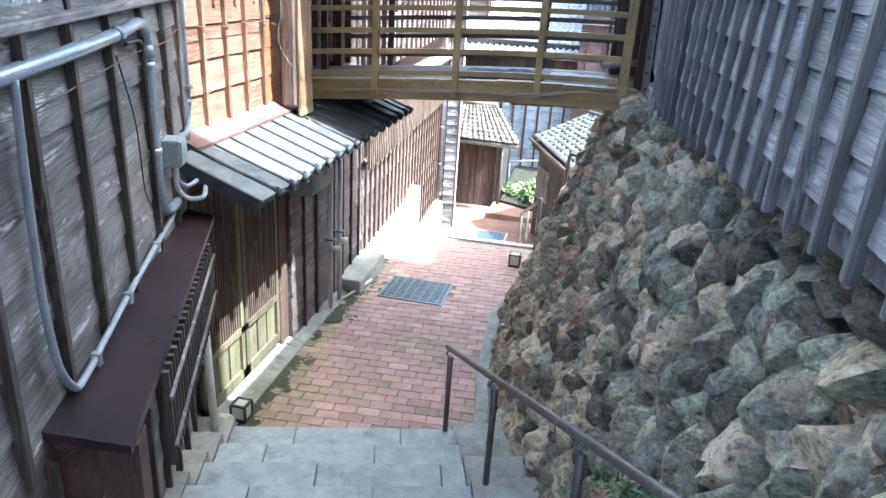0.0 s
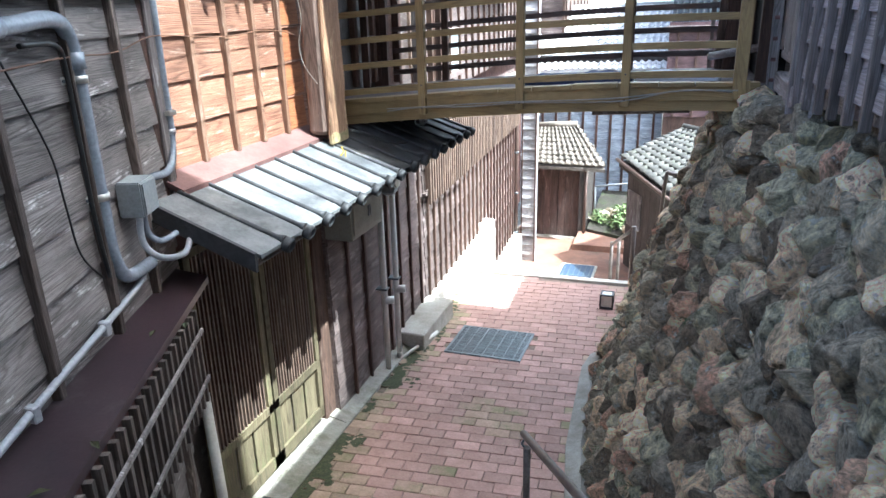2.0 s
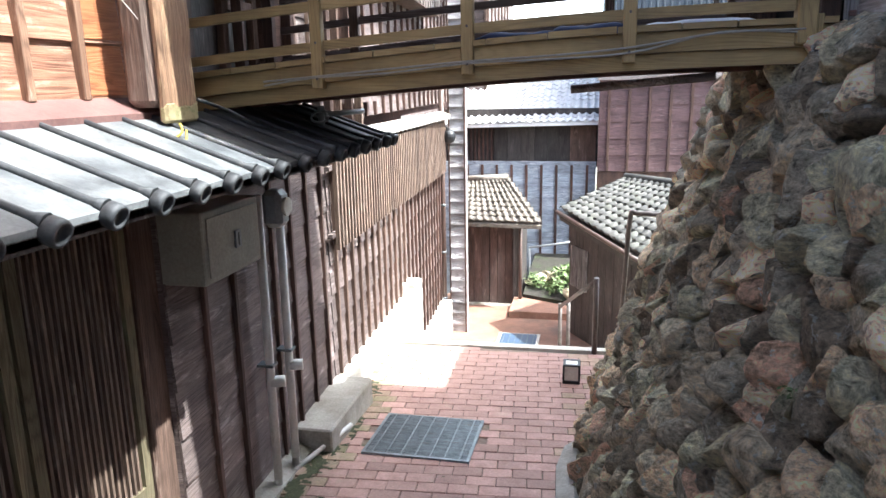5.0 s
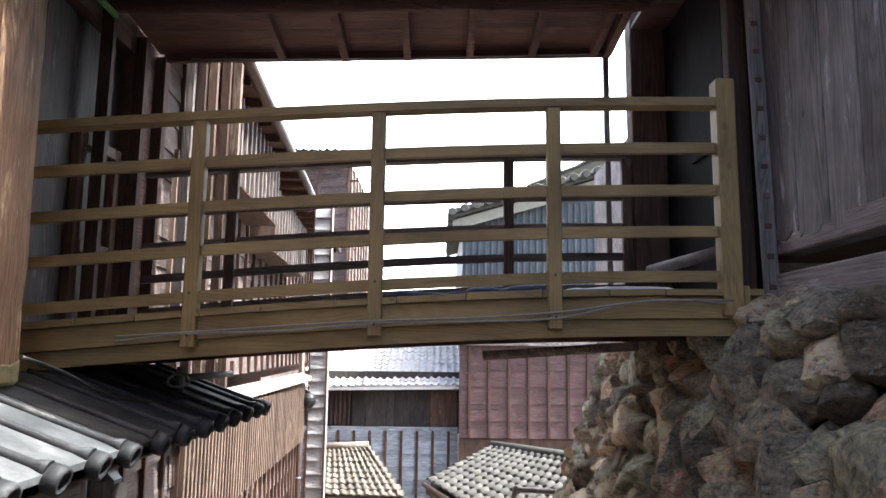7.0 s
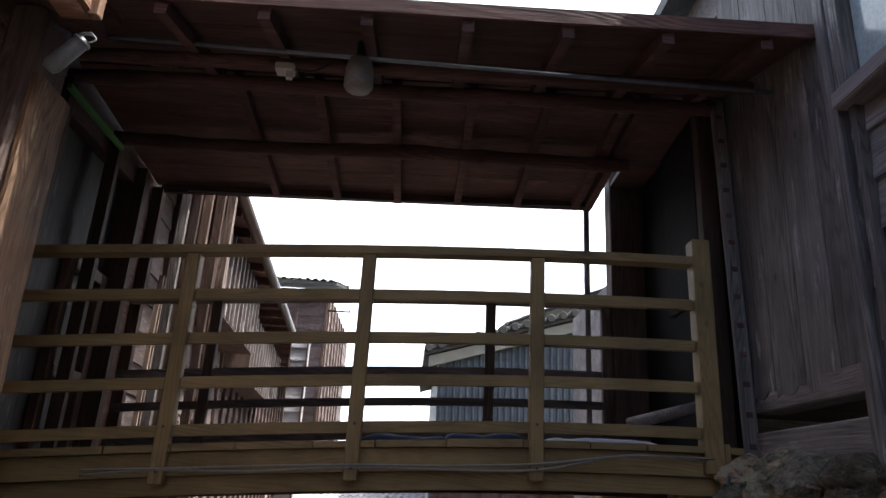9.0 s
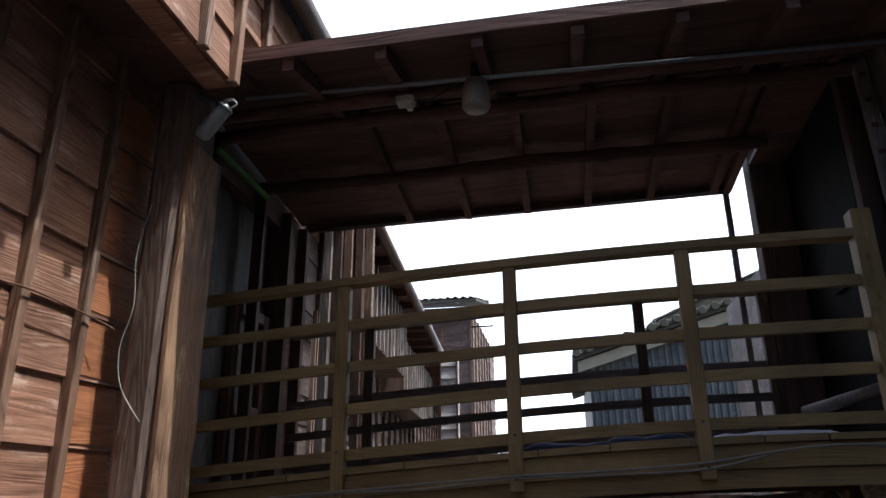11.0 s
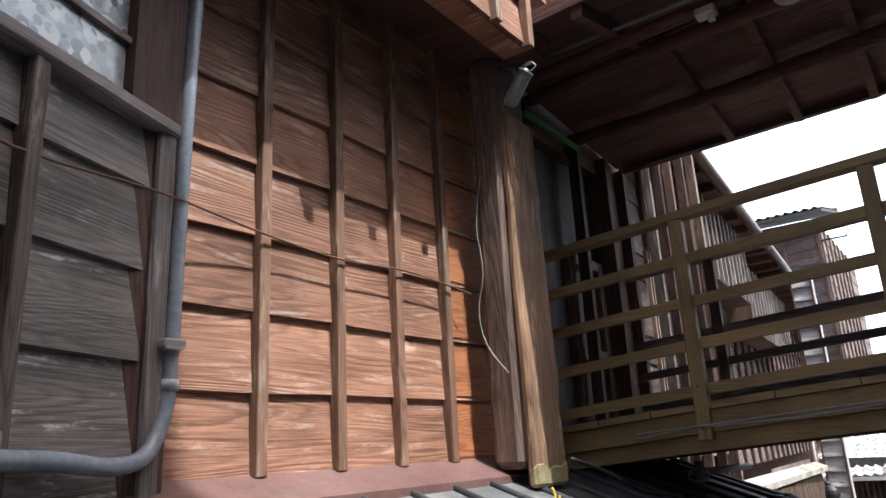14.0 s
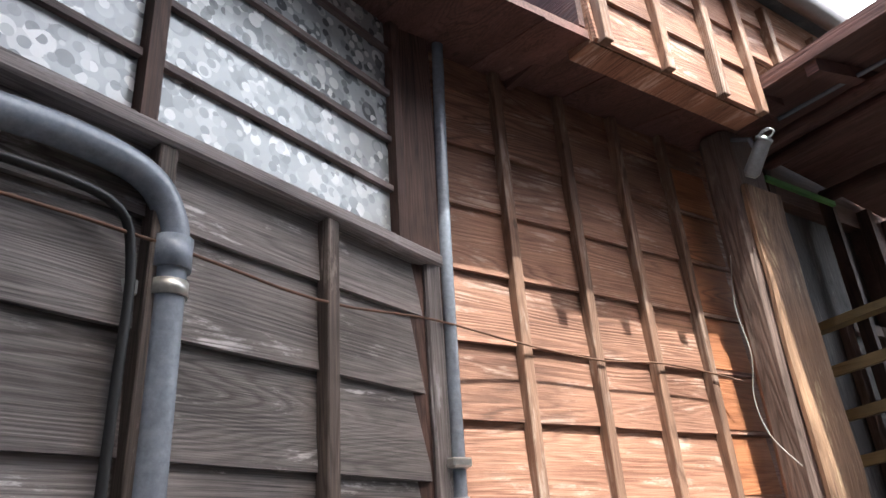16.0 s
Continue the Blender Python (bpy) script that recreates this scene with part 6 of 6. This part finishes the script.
solid("column_wire", tube(smooth_path([(-2.432, 5.258, 3.232), (-2.466, 5.262, 3.039), (-2.449, 5.262, 2.853), (-2.479, 5.262, 2.703), (-2.453, 5.262, 2.570), (-2.369, 5.262, 2.457)], 5), 0.0022, 6), M_GREYWIRE, "loose grey wire on the log post", "wire")
rngw = random.Random(8)
for k, dz in enumerate((0.0, 0.012)):
    solid("bridge_wire", tube(smooth_path([(x, 5.855 - 0.004 * k, 2.17 + camber(x) + dz + (0.05 if x > -0.2 else 0) + rngw.uniform(-0.008, 0.008)) for x in (-2.15, -1.9, -1.55, -1.19, -0.85, -0.5, -0.15, 0.17)], 4), 0.0045, 6), M_GREYWIRE, "pale wire slung along the bridge beam", "wire", "bridge wires")
solid("yellow_wire", tube(smooth_path([(-2.22, 5.24, 2.06), (-2.20, 5.22, 2.03), (-2.22, 5.20, 2.0), (-2.19, 5.22, 1.99), (-2.2, 5.25, 2.035)], 4), 0.005, 6), M_YELLOW, "short looped yellow wire at the post foot", "wire")
solid("roof_cable", tube(smooth_path([(-2.2, 5.35, 2.15), (-2.15, 5.5, 2.10), (-2.05, 5.62, 2.02), (-1.98, 5.8, 1.99)], 5), 0.007, 6), M_CABLE, "black cable lying on the pent roof", "cable")

# meter box and pipes under the pent roof
mb = thing("meter_box", "large beige electric meter box under the eave", "box")
part("body", boxes((-2.50, -2.28, 5.42, 5.95, 1.34, 1.67), bevel=0.006), M_BEIGE, mb)
part("door", boxes((-2.279, -2.272, 5.45, 5.92, 1.37, 1.64), bevel=0.003), M_BEIGE, mb)
part("latch", boxes((-2.271, -2.262, 5.68, 5.73, 1.46, 1.54)), M_BOX, mb)
part("latch_slot", boxes((-2.2615, -2.260, 5.70, 5.71, 1.47, 1.53)), M_BLACK, mb)
rm = thing("round_meter", "small grey round meter beside the box", "meter")
part("body", boxes((-2.50, -2.38, 6.42, 6.56, 1.40, 1.62), bevel=0.03), M_BOX, rm)
part("dial", tube([(-2.38, 6.49, 1.52), (-2.36, 6.49, 1.52)], 0.055, 16), M_CREAM, rm)
for y, z1, f in ((6.26, 1.62, -0.16), (6.52, 1.40, -0.16)):
    pp = thing("service_pipe", "pale grey service pipe down the boarded wall", "pipe", "service pipes")
    part("pipe", tube([(-2.435, y, f), (-2.435, y, z1)], 0.026), M_SERVICE, pp)
    part("valve", tube([(-2.435, y, 0.52), (-2.36, y + 0.03, 0.52)], 0.034), M_SERVICE, pp)
    part("clip", boxes((-2.5, -2.40, y - 0.036, y + 0.036, 0.62, 0.635)), M_STEEL, pp)
    part("foot", tube([(-2.435, y, f), (-2.435, y, f + 0.06)], 0.026), M_SERVICE, pp)
solid("ground_pipe", tube([(-2.43, 6.45, -0.17), (-2.25, 7.05, -0.13)], 0.016), M_SERVICE, "white drain pipe end lying along the kerb", "pipe")
lp = thing("lane_downpipe", "grey downpipe with a white ragged bracket by the stairs", "pipe")
part("pipe", tube([(-2.385, 3.80, 1.03), (-2.36, 3.80, 0.0)], 0.028), M_SERVICE, lp)
part("spout", slab([(-2.42, 3.80, 1.05), (-2.36, 3.80, 1.05), (-2.40, 3.62, 0.96), (-2.45, 3.62, 0.96)], 0.025), M_PIPE_PALE, lp)
rf = thing("roof_fitting", "tangle of steel fittings and cable ends on the dark roof", "fitting")
part("mast", tube([(-2.15, 6.55, 1.98), (-2.15, 6.55, 2.09)], 0.02), M_PIPE_PALE, rf)
part("arm", tube([(-2.15, 6.55, 2.04), (-2.0, 6.85, 2.05)], 0.016), M_PIPE_PALE, rf)
part("loop", tube(smooth_path([(-2.14 + 0.04 * math.cos(a), 6.5 + 0.03 * math.sin(a * 1.3), 2.03 + 0.03 * math.sin(a)) for a in (0.8 * k for k in range(12))], 3), 0.006, 6), M_PIPE_PALE, rf)

# ferns and weeds in the stone wall
for i, (y, z, r, n) in enumerate(((2.35, 1.32, 0.10, 60), (2.1, 1.45, 0.13, 80), (2.6, 1.18, 0.08, 40), (3.2, 0.95, 0.07, 30), (4.05, 0.42, 0.06, 26), (4.5, 0.35, 0.05, 22), (4.9, 1.2, 0.05, 24), (5.2, 0.06, 0.05, 24), (5.8, 0.04, 0.05, 22), (6.8, 0.0, 0.06, 26), (6.35, 2.2, 0.07, 40))):
    shrub(stone_face(y, z) - 0.03, y, z, r, n, 20 + i, "small green fern rooted between the stones")

# corner window on the grey house
rwin = thing("east_window", "small dim window above the grey boards", "window")
part("pane", boxes((0.40, 0.41, 4.0, 5.05, 3.55, 4.2)), M_GLASS, rwin, "dim bluish glass")
for y0, y1, z0, z1 in ((3.98, 4.03, 3.522, 4.2), (5.06, 5.12, 3.522, 4.25), (3.98, 5.058, 4.2, 4.25), (4.53, 4.57, 3.522, 4.198)):
    part("frame", boxes((0.355, 0.45, y0, y1, z0, z1)), W_GREY_V, rwin)
solid("under_pole", tube([(-0.75, 6.3, 2.16), (-0.1, 6.2, 2.21)], 0.02), W_GREY_Y, "pale pole fixed under the bridge deck", "pole")


def lump(x, y, z, sx, sy, sz, mat, name, label, k):
    ob = solid(name, bmesh.new(), mat, label, "stone")
    me = ROCKS[k].copy()
    me.materials.clear()
    me.materials.append(mat)
    ob.data = me
    ob.matrix_basis = Matrix.Translation((x, y, z)) @ Matrix.Diagonal((sx, sy, sz, 1))
    return ob


lump(-0.86, 4.42, path_floor(4.4) + 0.01, 0.09, 0.05, 0.035, M_TERRA, "terracotta_lump", "broken terracotta lump at the post foot", 2)
lump(-0.66, 4.47, path_floor(4.4) + 0.01, 0.07, 0.05, 0.04, M_TERRA, "terracotta_lump", "broken terracotta lump beside the handrail", 6)
lump(-2.40, 4.0, 0.0, 0.09, 0.06, 0.06, M_PLASTER, "pale_stone", "pale rounded stone beside the path lamp", 9)
cap = thing("floor_drain", "small round steel drain beside the stairs", "drain")
part("ring", tube([(-0.58, 4.02, 0.06), (-0.58, 4.02, 0.085)], 0.045, 16), M_BLACK, cap)
part("lid", tube([(-0.58, 4.02, 0.085), (-0.58, 4.02, 0.092)], 0.038, 16), M_STEEL, cap)
for k, (x, y, r) in enumerate(((-2.08, 3.20, 20), (-1.72, 2.52, 70), (-1.70, 2.30, 140), (-2.0, 3.3, 40))):
    bm = bmesh.new()
    vs = [bm.verts.new(c) for c in ((0, -0.03, 0.002), (0.012, 0, 0.012), (0, 0.035, 0.004), (-0.012, 0, 0.01))]
    bm.faces.new(vs)
    ob = solid("dead_leaf", bm, M_MOSS, "dark dead leaf on the metal ledge", "leaf", "dead leaves")
    ob.matrix_basis = pose(x, y, 1.702, 0, 0, r)

# moss along the edges of the path
mv, mf = [], []
for i in range(110):
    for j in range(340):
        x, y = -2.5 + 0.016 * i, 4.0 + 0.012 * j
        edge = -2.30 - 0.035 * (y - 4.1)
        near = abs(x - edge) / 0.11
        n = noise.noise((x * 7, y * 5, 0.3)) + 0.5 * noise.noise((x * 23, y * 23, 1.3))
        spot = noise.noise((x * 3.0, y * 3.0, 9.0)) + 0.35 * noise.noise((x * 19, y * 19, 4.0))
        if (near < 1.6 and n > -0.12 + 0.42 * near) or (x < -1.3 and spot > 0.78):
            z = path_floor(y) + 0.005
            o = len(mv)
            mv.extend(((x, y, z), (x + 0.016, y, z), (x + 0.016, y + 0.012, z - 0.0007), (x, y + 0.012, z - 0.0007)))
            mf.append((o, o + 1, o + 2, o + 3))
mm = bpy.data.meshes.new("moss")
mm.from_pydata(mv, [], mf)
mm.materials.append(M_MOSS)
moss = new("moss", mm)
tagged(moss, "dark damp moss along the edge of the brick path", "moss", "", "stuff")

# ---- bricks ----
BR_L, BR_W = 0.187, 0.113
BR_M = Matrix.Translation((-1.5, 4.0, 0)) @ Matrix.Rotation(radians(5.0), 4, "Z")
tilt = math.atan(0.055)
brick_mesh = [mesh_of("brick", boxes((0.003, BR_L - 0.003, 0.003, BR_W - 0.003, -0.03, 0.0), bevel=0.003), m) for m in (M_BRICK, M_BRICK_MOSS)]
brick_rng = random.Random(3)
brick_spots = []
for j in range(-6, 60):
    shift = (j % 2) * BR_L / 2 + brick_rng.uniform(-0.012, 0.012)
    for i in range(-9, 10):
        c = BR_M @ Vector((i * BR_L + shift + BR_L / 2, j * BR_W + BR_W / 2, 0))
        front = (STAIR.inverted() @ Vector((c.x, c.y, 0))).y
        if c.y > 9.15 or front < 0.035 or c.x < -2.34 - 0.03 * (c.y - 4) or c.x > stone_base(c.y) + 0.0:
            continue
        if GX0 < c.x < GX1 and GY0 < c.y < GY1:
            continue
        brick_spots.append((c.y, c.x, i * BR_L + shift, j * BR_W))
brick_spots.sort()
rv, rf, rm = [], [], []
for n, (y, x, u, v) in enumerate(brick_spots):
    mossy = x < -2.12 + 0.2 * noise.noise((y * 1.5, 0.0, 1.0)) - 0.03 * (y - 4) or (x > -0.75 and brick_rng.random() < 0.7) or noise.noise((x * 1.7, y * 1.3, 7.0)) + 0.12 * (5.2 - y) + brick_rng.uniform(-0.25, 0.25) > 0.3
    me = brick_mesh[1 if mossy else 0]
    p = BR_M @ Vector((u, v, 0))
    m = Matrix.Translation((p.x, p.y, path_floor(p.y) + brick_rng.uniform(-0.002, 0.002))) @ Matrix.Rotation(radians(5.0 + brick_rng.uniform(-1.1, 1.1)), 4, "Z") @ Matrix.Rotation(-tilt, 4, "X")
    if n < 300:
        piece("brick", me, path, m)
    else:
        o = len(rv)
        rv.extend([(m @ q.co)[:] for q in me.vertices])
        rf.extend([[o + k for k in f.vertices] for f in me.polygons])
        rm.extend([1 if mossy else 0] * len(me.polygons))
fb = bpy.data.meshes.new("far_bricks")
fb.from_pydata(rv, [], rf)
fb.materials.append(M_BRICK)
fb.materials.append(M_BRICK_MOSS)
fb.polygons.foreach_set("material_index", rm)
far_bricks = new("far_bricks", fb)
far_bricks.parent = path
tagged(far_bricks, "red pavers farther down the path", "", "", "stuff")
